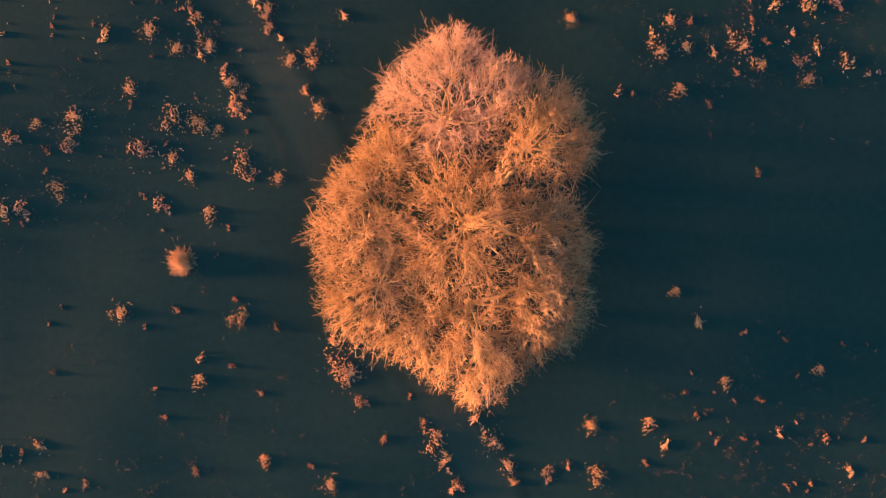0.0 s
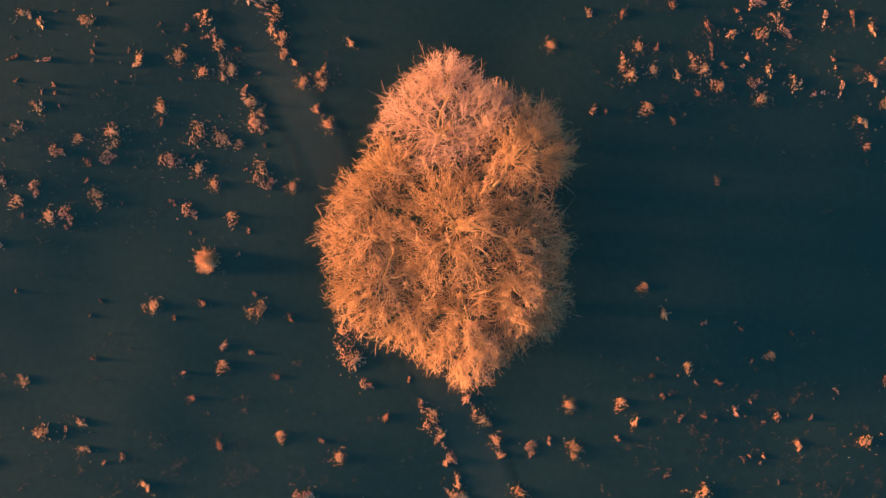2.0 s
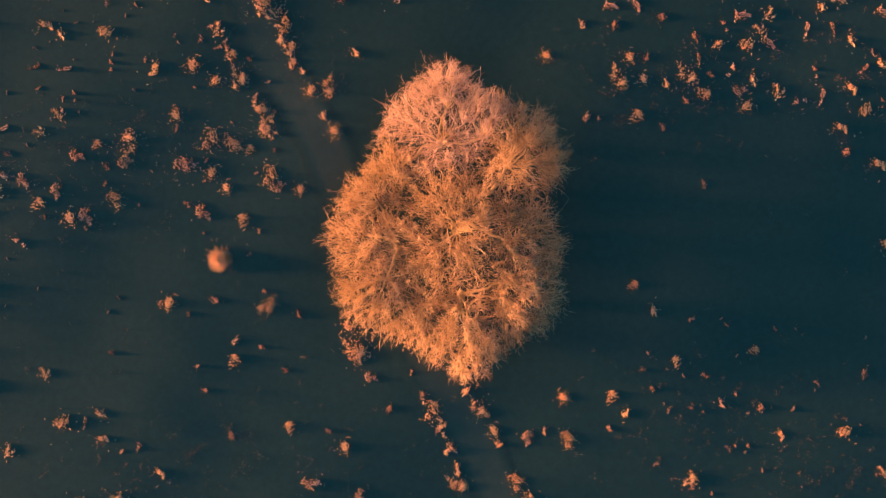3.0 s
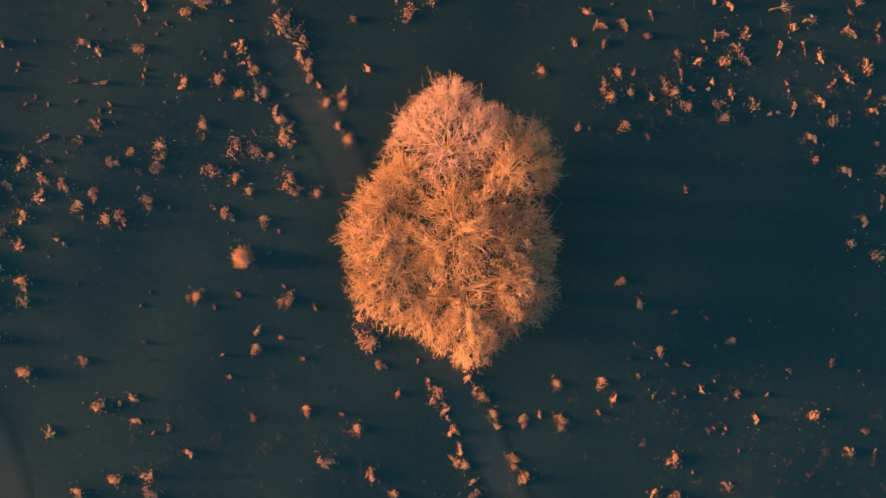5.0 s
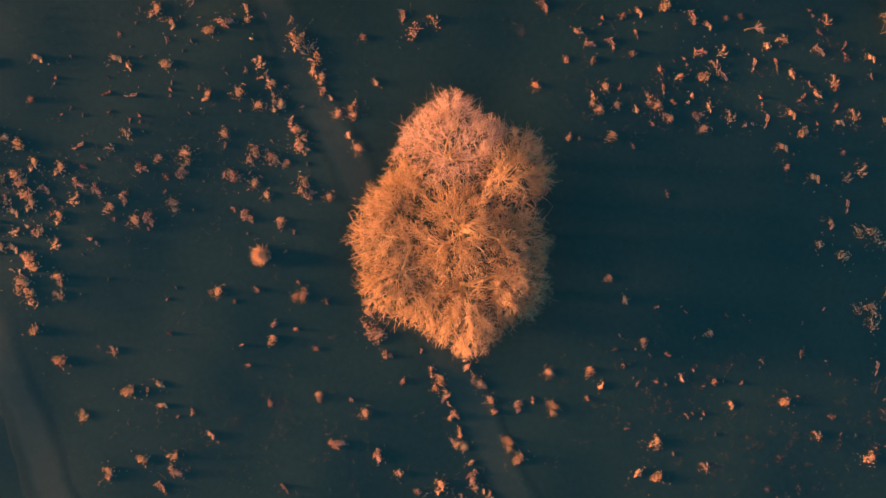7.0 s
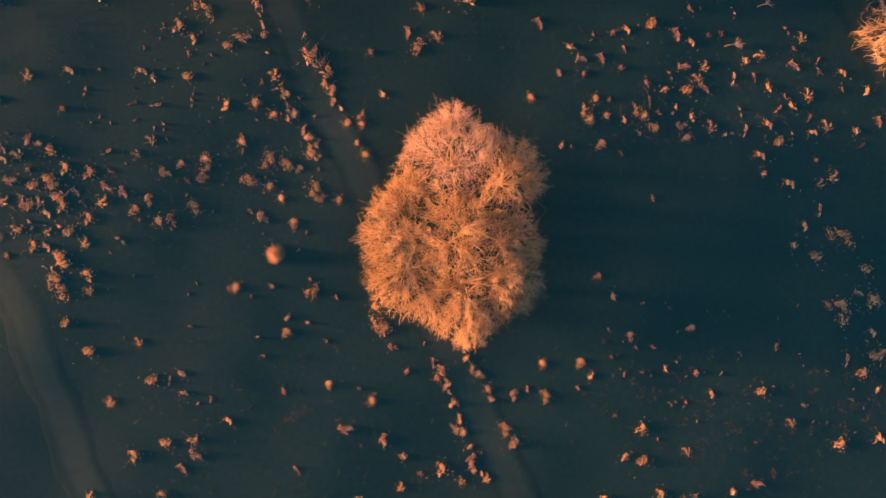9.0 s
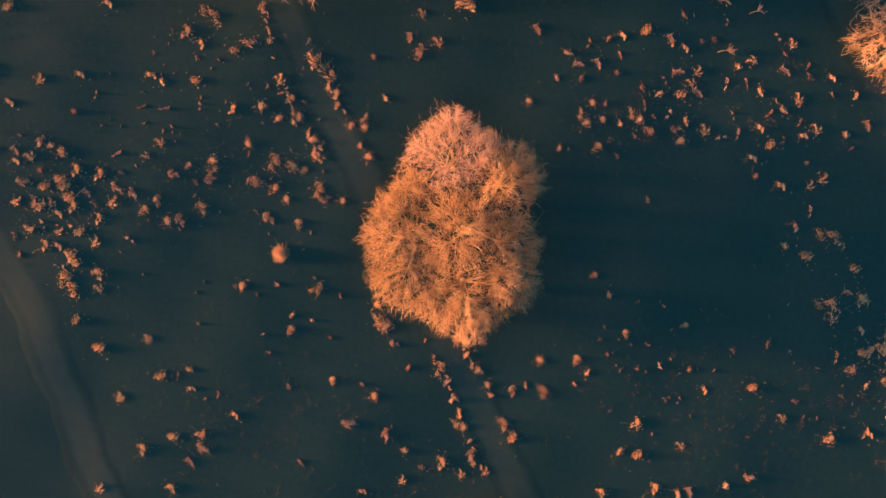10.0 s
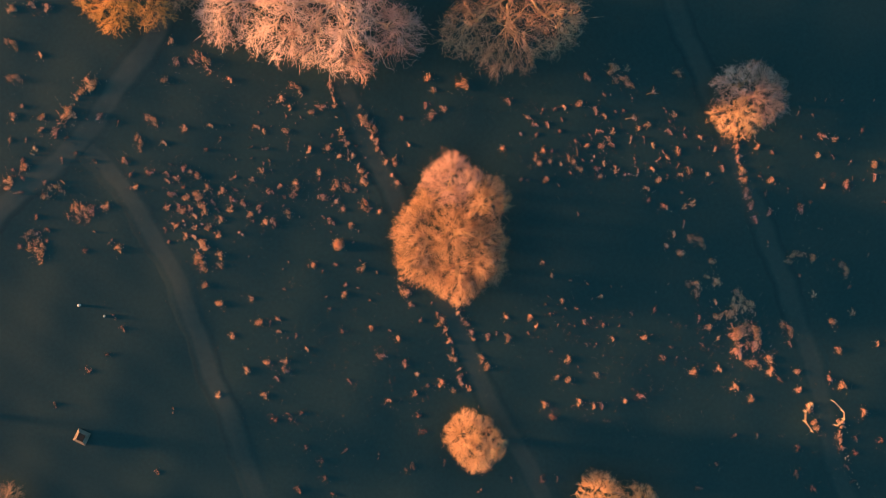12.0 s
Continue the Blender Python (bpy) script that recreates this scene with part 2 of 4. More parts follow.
# ---- trees: stems that fork again and again towards the ends of their twigs ----
def twig_ends(lobes, density, seed, lean, base, crest, fall, gaps):
    """Where the twigs of a crown end, near its uneven skin, and which rounded part bears each."""
    g = np.random.default_rng(seed)
    L = np.array(lobes)
    lo, hi = (L[:, :2] - L[:, 3:4]).min(0) - 0.8, (L[:, :2] + L[:, 3:4]).max(0) + 0.8
    p = g.uniform(lo, hi, (int(density * np.prod(hi - lo)), 2))
    off = p[:, None] - L[None, :, :2]
    reach = np.linalg.norm(off, axis=2) / L[None, :, 3]
    turn = np.arctan2(off[:, :, 1], off[:, :, 0])
    ragged = 1 + sum(w * np.sin(k * turn + seed * k + 1.7 * np.arange(len(L))[None]) for k, w in ((3, 0.03), (7, 0.03), (13, 0.035), (29, 0.04)))
    reach = reach / ragged
    skin = L[None, :, 2] + L[None, :, 4] * (1 - reach ** 2)
    inside = reach.min(1) < 1 + np.clip(0.04 * g.normal(0, 1, len(p)), -0.1, 0.07)
    top = 0.7 * np.log(np.exp(np.clip(skin, -9, 30) / 0.7).sum(1)) - 0.3
    # tilted to catch the low sun: the crown rises eastward as far as its crest and drops behind it
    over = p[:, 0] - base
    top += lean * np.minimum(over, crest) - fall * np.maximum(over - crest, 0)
    top += 0.14 * np.sin(p[:, 0] * 1.9 + seed) * np.sin(p[:, 1] * 2.3 + 1) + 0.12 * np.sin(p[:, 0] * 4.1 - p[:, 1] * 3.3)
    owner = np.argmin(reach + 0.16 * g.normal(0, 1, reach.shape), 1)
    rim = np.clip((reach.min(1) - 0.7) / 0.3, 0, 1)
    low = np.where(g.random(len(p)) < 0.10, 0.85, 0.25 + 0.55 * rim)
    z = top * (1 - low * g.random(len(p)) ** 1.8) + 0.10 * g.normal(0, 1, len(p))
    for gx, gy, gr in gaps:
        hole = (np.hypot(p[:, 0] - gx, p[:, 1] - gy) < gr * (1 + 0.3 * g.normal(0, 1, len(p)))) & (g.random(len(p)) < 0.85)
        z = np.where(hole, z * 0.4, z)
    keep = inside & (z > 0.15)
    return np.column_stack([p, z])[keep], owner[keep]


def fork(hub, ends, tip, g):
    """Branches (from, to, thick, thin, twigs borne) and twigs (from, to) that join a hub to all the ends."""
    branches, twigs = [], []
    todo = [(np.asarray(hub, float), ends, tip * len(ends) ** 0.32)]
    while todo:
        pos, pts, thick = todo.pop()
        n = len(pts)
        if n <= 3:
            twigs += [(pos, p) for p in pts]
            continue
        k = 6 if n > 500 else 4 if n > 50 else 3 if n > 8 else 2
        seeds = pts[g.choice(n, k, replace=False)]
        for _ in range(2):
            who = np.argmin(((pts[:, None] - seeds[None]) ** 2).sum(2), 1)
            seeds = np.array([pts[who == i].mean(0) if (who == i).any() else seeds[i] for i in range(k)])
        for i in range(k):
            own = pts[who == i]
            if len(own) == 0:
                continue
            step = (seeds[i] - pos) * g.uniform(0.28, 0.46)
            to = pos + step + g.normal(0, 0.20, 3) * np.linalg.norm(step)
            thin = 0.72 * tip * len(own) ** 0.34
            branches.append((pos, to, min(thick, thin * 1.35), thin, len(own)))
            todo.append((to, own, thin))
    return branches, twigs


def wavy(a, b, k, bend, g, rise=0.0):
    a, b = np.asarray(a), np.asarray(b)
    s = np.linspace(0, 1, k)[None, :, None]
    length = np.linalg.norm(b - a, axis=1)[:, None, None]
    mid = g.normal(0, 1, (len(a), 1, 3)) * bend
    mid[:, :, 2] += rise
    small = g.normal(0, 1, (len(a), k, 3)) * bend * 0.35
    hump = 4 * s * (1 - s)
    return a[:, None] * (1 - s) + b[:, None] * s + (mid * hump + small * np.sqrt(hump)) * length


def unit(v):
    return v / (np.linalg.norm(v, axis=1, keepdims=True) + 1e-9)


def sprigs(start, way, length, thick, g, near=False):
    """Crooked shoots, each with a few shorter ones that fork off it to one side and the other."""
    n = len(start)
    way = unit(way)
    across = unit(np.cross(way, g.normal(0, 1, (n, 3))))
    curl = g.normal(0, 0.36, (n, 3))
    u = np.array([0.0, 0.33, 0.66, 1.0] if near else [0.0, 0.5, 1.0])[None, :, None]
    line = start[:, None] + length[:, None, None] * (way[:, None] * u + curl[:, None] * u ** 2 + g.normal(0, 0.06, (n, u.size, 3)) * (u > 0))
    pieces = [tubes(line, thick[:, None] * (1 - 0.6 * u[:, :, 0]))]
    for k in range(3 if near else 2):
        knot = 1 + k % 2 if near else 1
        base = line[:, knot]
        turn = unit(way + (-1) ** k * across * g.uniform(0.5, 1.1, (n, 1)) + g.normal(0, 0.25, (n, 3)))
        far = length[:, None] * g.uniform(0.28, 0.62, (n, 1))
        end = base + far * unit(turn + 0.3 * way + g.normal(0, 0.2, (n, 3)))
        bent = [base, base + far * (0.5 * turn + g.normal(0, 0.08, (n, 3))), end] if near else [base, end]
        pieces.append(tubes(np.stack(bent, 1), thick[:, None] * np.linspace(0.75, 0.38, len(bent))[None]))
    return pieces


def tree(base, lobes, density, tip, twig_mats, limb_mat, label, category="tree", seed=1, stems=1, hubs=0.34, lean=0.06, more_feet=(), name="willow_tree", shoots=1.8, shoot=(0.3, 0.85),
         crest=1.5, fall=0.22, gaps=(), near=False, fans=3):
    """lobes: (x, y, z, radius, height radius) of the rounded parts of the crown, each borne by a limb of its own."""
    g = np.random.default_rng(seed)
    root = new(name)
    bx, by = base
    root.location = (bx, by, lie(bx, by))
    tagged(root, label, category)
    here = np.array([bx, by, 0.0])
    feet = [here + np.array([math.cos(a), math.sin(a), 0]) * 0.25 * min(1, stems - 1) for a in np.linspace(0.4, 6.7, stems, endpoint=False)]
    feet += [np.array([fx, fy, 0.0]) for fx, fy in more_feet]
    for foot in feet:
        top = foot + np.array([g.normal(0, 0.15), g.normal(0, 0.15), 0.75])
        v, q = tubes(wavy([foot - (0, 0, 0.15)], [top], 6, 0.05, g), [np.linspace(1.35, 0.9, 6) * 0.24 / stems ** 0.4], 10)
        child("trunk", mesh_from("trunk", v - here, q, limb_mat), root)
    everywhere, owner = twig_ends(lobes, density, seed, lean, bx, crest, fall, gaps)
    for i, (x, y, z, r, rz) in enumerate(lobes):
        ends = everywhere[owner == i]
        if len(ends) < 8:
            continue
        hub = np.array([x * 0.85 + bx * 0.15, y * 0.85 + by * 0.15, max(0.5, (z + rz) * hubs)])
        foot = min(feet, key=lambda f: np.linalg.norm(f[:2] - (x, y))) + (0, 0, 0.55)
        thick = tip * len(ends) ** 0.32
        v, q = tubes(wavy([foot], [hub], 9, 0.06, g, 0.08), [np.linspace(1.25, 1.0, 9) * thick], 8)
        child("limb", mesh_from("limb", v - here, q, limb_mat), root)
        branches, twigs = fork(hub, ends, tip, g)
        a, b, r0, r1, load = (np.array(c) for c in zip(*branches))
        big = load > max(40, len(ends) / 9)
        if big.any():
            for line, thick in zip(wavy(a[big], b[big], 6, 0.09, g, 0.03), np.linspace(r0[big], r1[big], 6).T):
                v, q = tubes(line[None], thick[None], 6)
                child("bough", mesh_from("bough", v - here, q, limb_mat), root)
        # a few pale boughs sweep up through the crown to its skin
        high = ends[ends[:, 2] > np.quantile(ends[:, 2], 0.6)]
        if len(high) > fans:
            goal = high[g.choice(len(high), fans, replace=False)]
            goal = hub + (goal - hub) * g.uniform(0.75, 0.95, (fans, 1))
            for line in wavy(np.tile(hub, (fans, 1)), goal, 8, 0.07, g, 0.16):
                v, q = tubes(line[None], [np.linspace(1.0, 0.28, 8) * tip * g.uniform(3.2, 5.0)], 6)
                child("bough", mesh_from("bough", v - here, q, limb_mat), root)
        pieces = []
        thin = ~big
        if thin.any():
            pieces.append(tubes(wavy(a[thin], b[thin], 3, 0.13, g), np.linspace(r0[thin], r1[thin], 3).T))
        ta, tb = (np.array(c) for c in zip(*twigs))
        pieces.append(tubes(wavy(ta, tb, 3, 0.22, g), np.linspace(np.full(len(ta), tip), np.full(len(ta), tip * 0.4), 3).T))
        # shoots spring from all along the thin branches and twigs, outward and across one another
        fa, fb = np.concatenate([a[thin], ta]), np.concatenate([b[thin], tb])
        count = int(shoots * len(ta))
        who = g.integers(0, len(fa), count)
        s = g.uniform(0.0, 1.0, (count, 1))
        start = fa[who] * (1 - s) + fb[who] * s
        out = start - hub
        out /= np.linalg.norm(out, axis=1, keepdims=True) + 1e-9
        way = 0.34 * out + g.normal(0, 0.62, (count, 3)) * (1, 1, 0.7) + (0, 0, 0.14)
        pieces += sprigs(start, way, shoot[0] + (shoot[1] - shoot[0]) * g.random(count) ** 1.3, tip * g.uniform(0.6, 1.15, count), g, near)
        v, q = joined(pieces)
        tagged(child("crown", mesh_from("crown", v - here, q, twig_mats[i % len(twig_mats)]), root), kind="stuff")
    return root


O, R, Y, S, B = TWIG_ORANGE, TWIG_ROSE, TWIG_GOLD, TWIG_SILVER, TWIG_BROWN
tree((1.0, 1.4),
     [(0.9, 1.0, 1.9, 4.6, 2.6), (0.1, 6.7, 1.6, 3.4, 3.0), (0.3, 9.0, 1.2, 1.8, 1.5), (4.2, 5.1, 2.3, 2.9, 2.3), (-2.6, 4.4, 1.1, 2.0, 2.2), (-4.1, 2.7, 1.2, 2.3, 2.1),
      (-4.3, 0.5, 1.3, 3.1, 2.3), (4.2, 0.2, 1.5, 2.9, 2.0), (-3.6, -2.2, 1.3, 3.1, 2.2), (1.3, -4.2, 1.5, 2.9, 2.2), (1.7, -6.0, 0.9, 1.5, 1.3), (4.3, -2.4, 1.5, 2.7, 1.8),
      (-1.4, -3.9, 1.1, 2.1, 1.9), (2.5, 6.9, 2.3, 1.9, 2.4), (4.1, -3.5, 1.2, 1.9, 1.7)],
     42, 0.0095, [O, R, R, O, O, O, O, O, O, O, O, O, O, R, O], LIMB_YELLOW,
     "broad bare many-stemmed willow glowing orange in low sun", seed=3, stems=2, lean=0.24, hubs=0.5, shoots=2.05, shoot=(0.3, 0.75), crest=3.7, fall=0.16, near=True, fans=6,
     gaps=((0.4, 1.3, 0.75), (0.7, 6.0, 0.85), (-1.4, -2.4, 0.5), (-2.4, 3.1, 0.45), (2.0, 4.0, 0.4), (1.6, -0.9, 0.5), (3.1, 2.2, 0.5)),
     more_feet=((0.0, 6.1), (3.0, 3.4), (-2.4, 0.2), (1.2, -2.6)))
# sun and shade go into its twig colours: straw lower left, silver on top
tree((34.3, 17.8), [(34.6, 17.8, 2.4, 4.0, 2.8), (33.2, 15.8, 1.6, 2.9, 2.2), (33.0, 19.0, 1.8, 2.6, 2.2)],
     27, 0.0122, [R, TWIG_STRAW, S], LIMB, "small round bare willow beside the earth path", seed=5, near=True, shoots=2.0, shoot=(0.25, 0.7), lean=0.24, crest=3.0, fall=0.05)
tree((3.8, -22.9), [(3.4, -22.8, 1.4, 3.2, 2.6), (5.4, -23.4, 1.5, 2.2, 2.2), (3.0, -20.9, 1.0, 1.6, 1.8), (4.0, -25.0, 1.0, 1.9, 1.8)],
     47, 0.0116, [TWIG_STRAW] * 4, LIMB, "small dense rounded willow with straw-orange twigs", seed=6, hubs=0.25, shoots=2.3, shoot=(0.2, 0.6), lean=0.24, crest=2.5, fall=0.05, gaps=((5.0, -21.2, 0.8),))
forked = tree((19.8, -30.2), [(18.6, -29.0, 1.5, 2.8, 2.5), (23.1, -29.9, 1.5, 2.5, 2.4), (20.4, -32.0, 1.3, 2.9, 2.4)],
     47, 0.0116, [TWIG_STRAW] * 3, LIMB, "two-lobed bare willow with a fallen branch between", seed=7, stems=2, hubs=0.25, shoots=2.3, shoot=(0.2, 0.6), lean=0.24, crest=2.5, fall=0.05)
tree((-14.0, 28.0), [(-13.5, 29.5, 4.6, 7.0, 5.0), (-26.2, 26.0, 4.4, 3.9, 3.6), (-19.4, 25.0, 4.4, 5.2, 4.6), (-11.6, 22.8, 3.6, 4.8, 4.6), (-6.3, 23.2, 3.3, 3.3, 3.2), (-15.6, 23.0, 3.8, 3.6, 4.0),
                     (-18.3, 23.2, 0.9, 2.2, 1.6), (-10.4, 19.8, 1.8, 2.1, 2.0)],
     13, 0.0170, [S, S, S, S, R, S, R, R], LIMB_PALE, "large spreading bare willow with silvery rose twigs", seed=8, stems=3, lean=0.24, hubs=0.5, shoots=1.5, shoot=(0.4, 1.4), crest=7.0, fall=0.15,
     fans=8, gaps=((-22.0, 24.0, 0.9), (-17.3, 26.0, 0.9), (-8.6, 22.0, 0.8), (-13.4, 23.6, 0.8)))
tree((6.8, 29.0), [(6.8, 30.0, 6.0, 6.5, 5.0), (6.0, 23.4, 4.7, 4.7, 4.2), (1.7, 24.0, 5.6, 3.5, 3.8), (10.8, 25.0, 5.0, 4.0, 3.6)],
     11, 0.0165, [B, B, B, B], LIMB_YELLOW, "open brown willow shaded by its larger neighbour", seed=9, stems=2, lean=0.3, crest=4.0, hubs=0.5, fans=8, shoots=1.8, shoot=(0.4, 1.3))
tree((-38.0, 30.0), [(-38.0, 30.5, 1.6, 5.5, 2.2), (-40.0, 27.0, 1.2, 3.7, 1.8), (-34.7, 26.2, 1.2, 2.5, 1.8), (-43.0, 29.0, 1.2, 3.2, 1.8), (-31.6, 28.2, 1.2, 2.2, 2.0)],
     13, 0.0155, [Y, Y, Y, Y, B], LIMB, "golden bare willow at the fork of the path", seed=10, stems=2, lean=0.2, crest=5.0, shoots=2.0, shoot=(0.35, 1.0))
tree((-51.0, -32.5), [(-51.0, -32.5, 1.8, 3.2, 2.4)], 24, 0.011, [B], LIMB, "small brown bare willow at the meadow's edge", seed=11)
# unseen tree, added beyond the west edge for its band of shade
tree((-61.0, -21.5), [(-61.0, -21.5, 2.4, 4.0, 3.0)], 14, 0.013, [B], LIMB, "unseen small brown bare willow added to shade the west meadow", seed=12)
# a pale broken bough lies across the gap between the two halves of the forked willow
v, q = tubes(wavy([(19.6, -28.0, 2.9)], [(22.2, -28.7, 2.7)], 7, 0.04, rng), [np.linspace(0.07, 0.03, 7)], 7)
child("bough", mesh_from("bough", v - np.array([19.8, -30.2, 0.0]), q, TIMBER), forked, "pale broken bough")

# where the tufts stand: x, y, breadth
TUFTS = {}
TUFTS["middle centre"] = [
    (-8.2, -3.8, 0.50), (-8.1, 3.4, 0.66), (-6.8, 7.9, 0.55), (-6.0, 6.8, 0.77), (-5.3, -4.6, 0.80), (-4.8, -5.9, 1.30),
]
TUFTS["middle east"] = [
    (11.3, -2.2, 0.66), (12.5, -3.4, 0.61), (14.7, -4.1, 0.39), (15.3, 3.8, 0.55),
]
TUFTS["middle far_east"] = [
    (25.9, 0.3, 0.70), (26.8, 1.8, 0.87), (27.4, -0.5, 1.30), (27.8, 3.1, 0.70), (29.4, -4.4, 1.48), (29.6, 0.8, 1.74),
    (31.1, -1.4, 1.22), (31.8, -3.8, 1.30), (35.2, 6.9, 1.33), (35.8, 5.4, 1.33), (36.2, 3.9, 0.93), (38.1, 4.8, 0.93),
    (41.3, -0.6, 1.87), (41.6, 5.1, 1.47), (43.3, -0.9, 1.33), (43.4, -4.9, 0.93), (44.4, 7.9, 0.93), (47.0, -2.1, 1.47),
]
TUFTS["middle far_west"] = [
    (-52.2, 4.9, 1.07), (-51.9, 5.9, 1.60), (-50.1, 7.6, 1.20), (-49.0, -0.4, 1.60), (-48.5, -2.7, 2.00), (-48.0, -2.0, 1.60),
    (-47.8, 4.0, 1.20), (-46.2, 5.0, 1.60), (-43.9, 2.1, 1.60), (-43.1, 2.4, 2.00), (-42.2, 2.7, 1.60), (-40.5, 3.2, 1.33),
    (-38.8, -1.8, 1.20), (-36.9, 5.6, 0.80), (-35.4, 7.3, 1.07), (-29.5, -2.5, 1.30), (-28.9, -3.5, 1.48),
]
TUFTS["middle far_west more"] = [
    (-26.8, -2.3, 1.22), (-26.8, -3.4, 0.87),
]
TUFTS["middle west"] = [
    (-19.3, -3.7, 0.30), (-15.8, -3.2, 0.83), (-14.5, -3.8, 0.33), (-13.1, -2.9, 0.55), (-10.1, -3.5, 0.99), (-10.1, 7.1, 0.99),
]
TUFTS["north centre"] = [
    (-8.6, 11.7, 0.77), (-8.4, 11.0, 0.55), (-7.5, 9.2, 0.72), (-6.4, 9.4, 0.94), (-5.8, 14.6, 0.61), (-4.9, 11.5, 0.61),
    (-3.0, 16.3, 0.78), (-2.9, 19.2, 1.33), (-2.3, 15.0, 1.57), (-2.1, 18.0, 0.78), (-0.9, 15.8, 0.96), (1.4, 18.8, 2.00),
    (6.3, 11.2, 0.66), (6.7, 17.0, 0.87),
]
TUFTS["north east"] = [
    (16.0, 20.0, 1.33), (19.0, 21.1, 2.00),
]
TUFTS["north east more"] = [
    (20.4, 19.5, 1.87), (20.7, 21.2, 0.93),
]
TUFTS["north far_east"] = [
    (26.7, 20.7, 1.33), (33.8, 12.3, 1.07), (34.1, 10.9, 1.20), (34.5, 9.5, 1.20), (34.8, 8.4, 1.20), (36.4, 12.3, 0.93),
    (37.9, 8.2, 1.20), (43.5, 11.5, 0.80), (43.9, 13.8, 1.33), (45.5, 13.5, 0.93), (47.0, 8.2, 1.33), (50.3, 10.3, 1.33),
    (50.3, 9.3, 0.93),
]
TUFTS["north far_west"] = [
    (-52.1, 26.2, 1.47), (-52.0, 21.9, 1.47), (-51.7, 13.5, 1.20), (-51.5, 17.9, 1.47), (-49.8, 26.7, 1.33), (-49.0, 9.8, 0.67),
    (-48.6, 20.9, 0.80), (-48.4, 13.3, 1.20), (-48.4, 12.0, 0.93), (-48.1, 26.5, 1.33), (-46.7, 11.7, 1.60), (-45.1, 14.0, 2.40),
    (-43.8, 16.4, 1.33), (-42.5, 17.6, 2.27), (-41.4, 13.8, 1.20), (-38.3, 8.6, 1.20), (-36.7, 10.6, 1.47), (-35.2, 13.3, 1.47),
    (-34.0, 18.1, 1.20), (-33.7, 10.9, 0.87), (-33.3, 22.9, 1.07), (-32.6, 20.4, 1.47), (-30.9, 20.6, 1.07), (-29.3, 20.3, 2.13),
    (-28.3, 13.1, 0.87), (-26.2, 18.6, 0.93),
]
TUFTS["north west"] = [
    (-22.9, 13.1, 0.96), (-20.2, 16.4, 1.30), (-19.0, 15.5, 0.87), (-18.2, 17.5, 1.48), (-16.6, 14.9, 1.04), (-15.3, 15.6, 1.30),
    (-14.3, 18.3, 1.13), (-12.9, 12.8, 0.96), (-12.5, 11.8, 0.44), (-12.1, 11.2, 0.77), (-11.6, 10.1, 0.94), (-10.7, 8.8, 0.66),
    (-10.3, 14.3, 1.74), (-10.2, 8.1, 0.83), (-9.2, 13.0, 1.48),
]
TUFTS["south centre"] = [
    (-9.0, -7.0, 0.44), (-8.6, -10.4, 0.72), (-7.5, -13.6, 1.30), (-7.4, -25.4, 0.93), (-6.4, -10.5, 0.39), (-6.4, -18.8, 0.78),
    (-5.5, -11.6, 0.77), (-4.9, -6.0, 1.33), (-4.6, -14.4, 1.13), (-4.0, -27.1, 1.20), (-4.0, -7.5, 0.66), (-3.3, -26.5, 1.60),
    (-3.3, -17.9, 0.78), (-3.2, -15.7, 0.70), (-2.8, -20.4, 1.60), (-2.8, -9.2, 0.50), (-2.5, -22.4, 1.33), (-1.9, -17.0, 0.61),
    (-1.6, -7.2, 0.33), (-1.1, -8.5, 0.55), (-0.4, -9.6, 1.10), (-0.3, -16.6, 1.30), (0.0, -10.5, 0.66), (0.3, -25.9, 0.93),
    (0.7, -11.6, 0.66), (1.1, -13.7, 0.96), (1.2, -17.4, 0.78), (1.7, -8.2, 0.61), (2.0, -15.9, 1.30), (2.3, -9.3, 0.94),
]
TUFTS["south centre more"] = [
    (3.1, -17.2, 0.78), (3.2, -10.7, 0.72), (3.5, -11.4, 0.50), (4.6, -13.7, 0.96), (4.7, -29.2, 0.80), (5.1, -14.8, 1.22),
    (5.1, -11.0, 0.77), (6.1, -10.6, 0.50), (7.3, -8.7, 0.72), (7.6, -11.2, 0.94), (8.4, -27.8, 0.80),
]
TUFTS["south east"] = [
    (9.9, -10.5, 0.44), (10.1, -8.7, 0.83), (10.9, -9.5, 0.61), (11.8, -7.1, 0.44), (12.0, -18.8, 1.04), (12.0, -27.7, 1.60),
    (12.5, -8.1, 0.39), (13.1, -20.3, 1.73), (13.4, -15.6, 0.70), (13.7, -27.5, 0.80), (13.9, -6.6, 0.72), (14.6, -13.4, 1.13),
    (14.6, -16.0, 1.13), (15.5, -7.4, 0.50), (16.1, -18.4, 1.13), (16.4, -9.0, 0.61), (17.9, -18.8, 0.87), (17.9, -11.6, 0.55),
    (18.0, -15.1, 0.78), (18.3, -6.0, 0.66), (18.7, -9.2, 0.61), (18.7, -18.5, 0.87), (19.9, -10.8, 0.72), (20.6, -9.4, 0.44),
    (21.5, -18.1, 0.70),
]
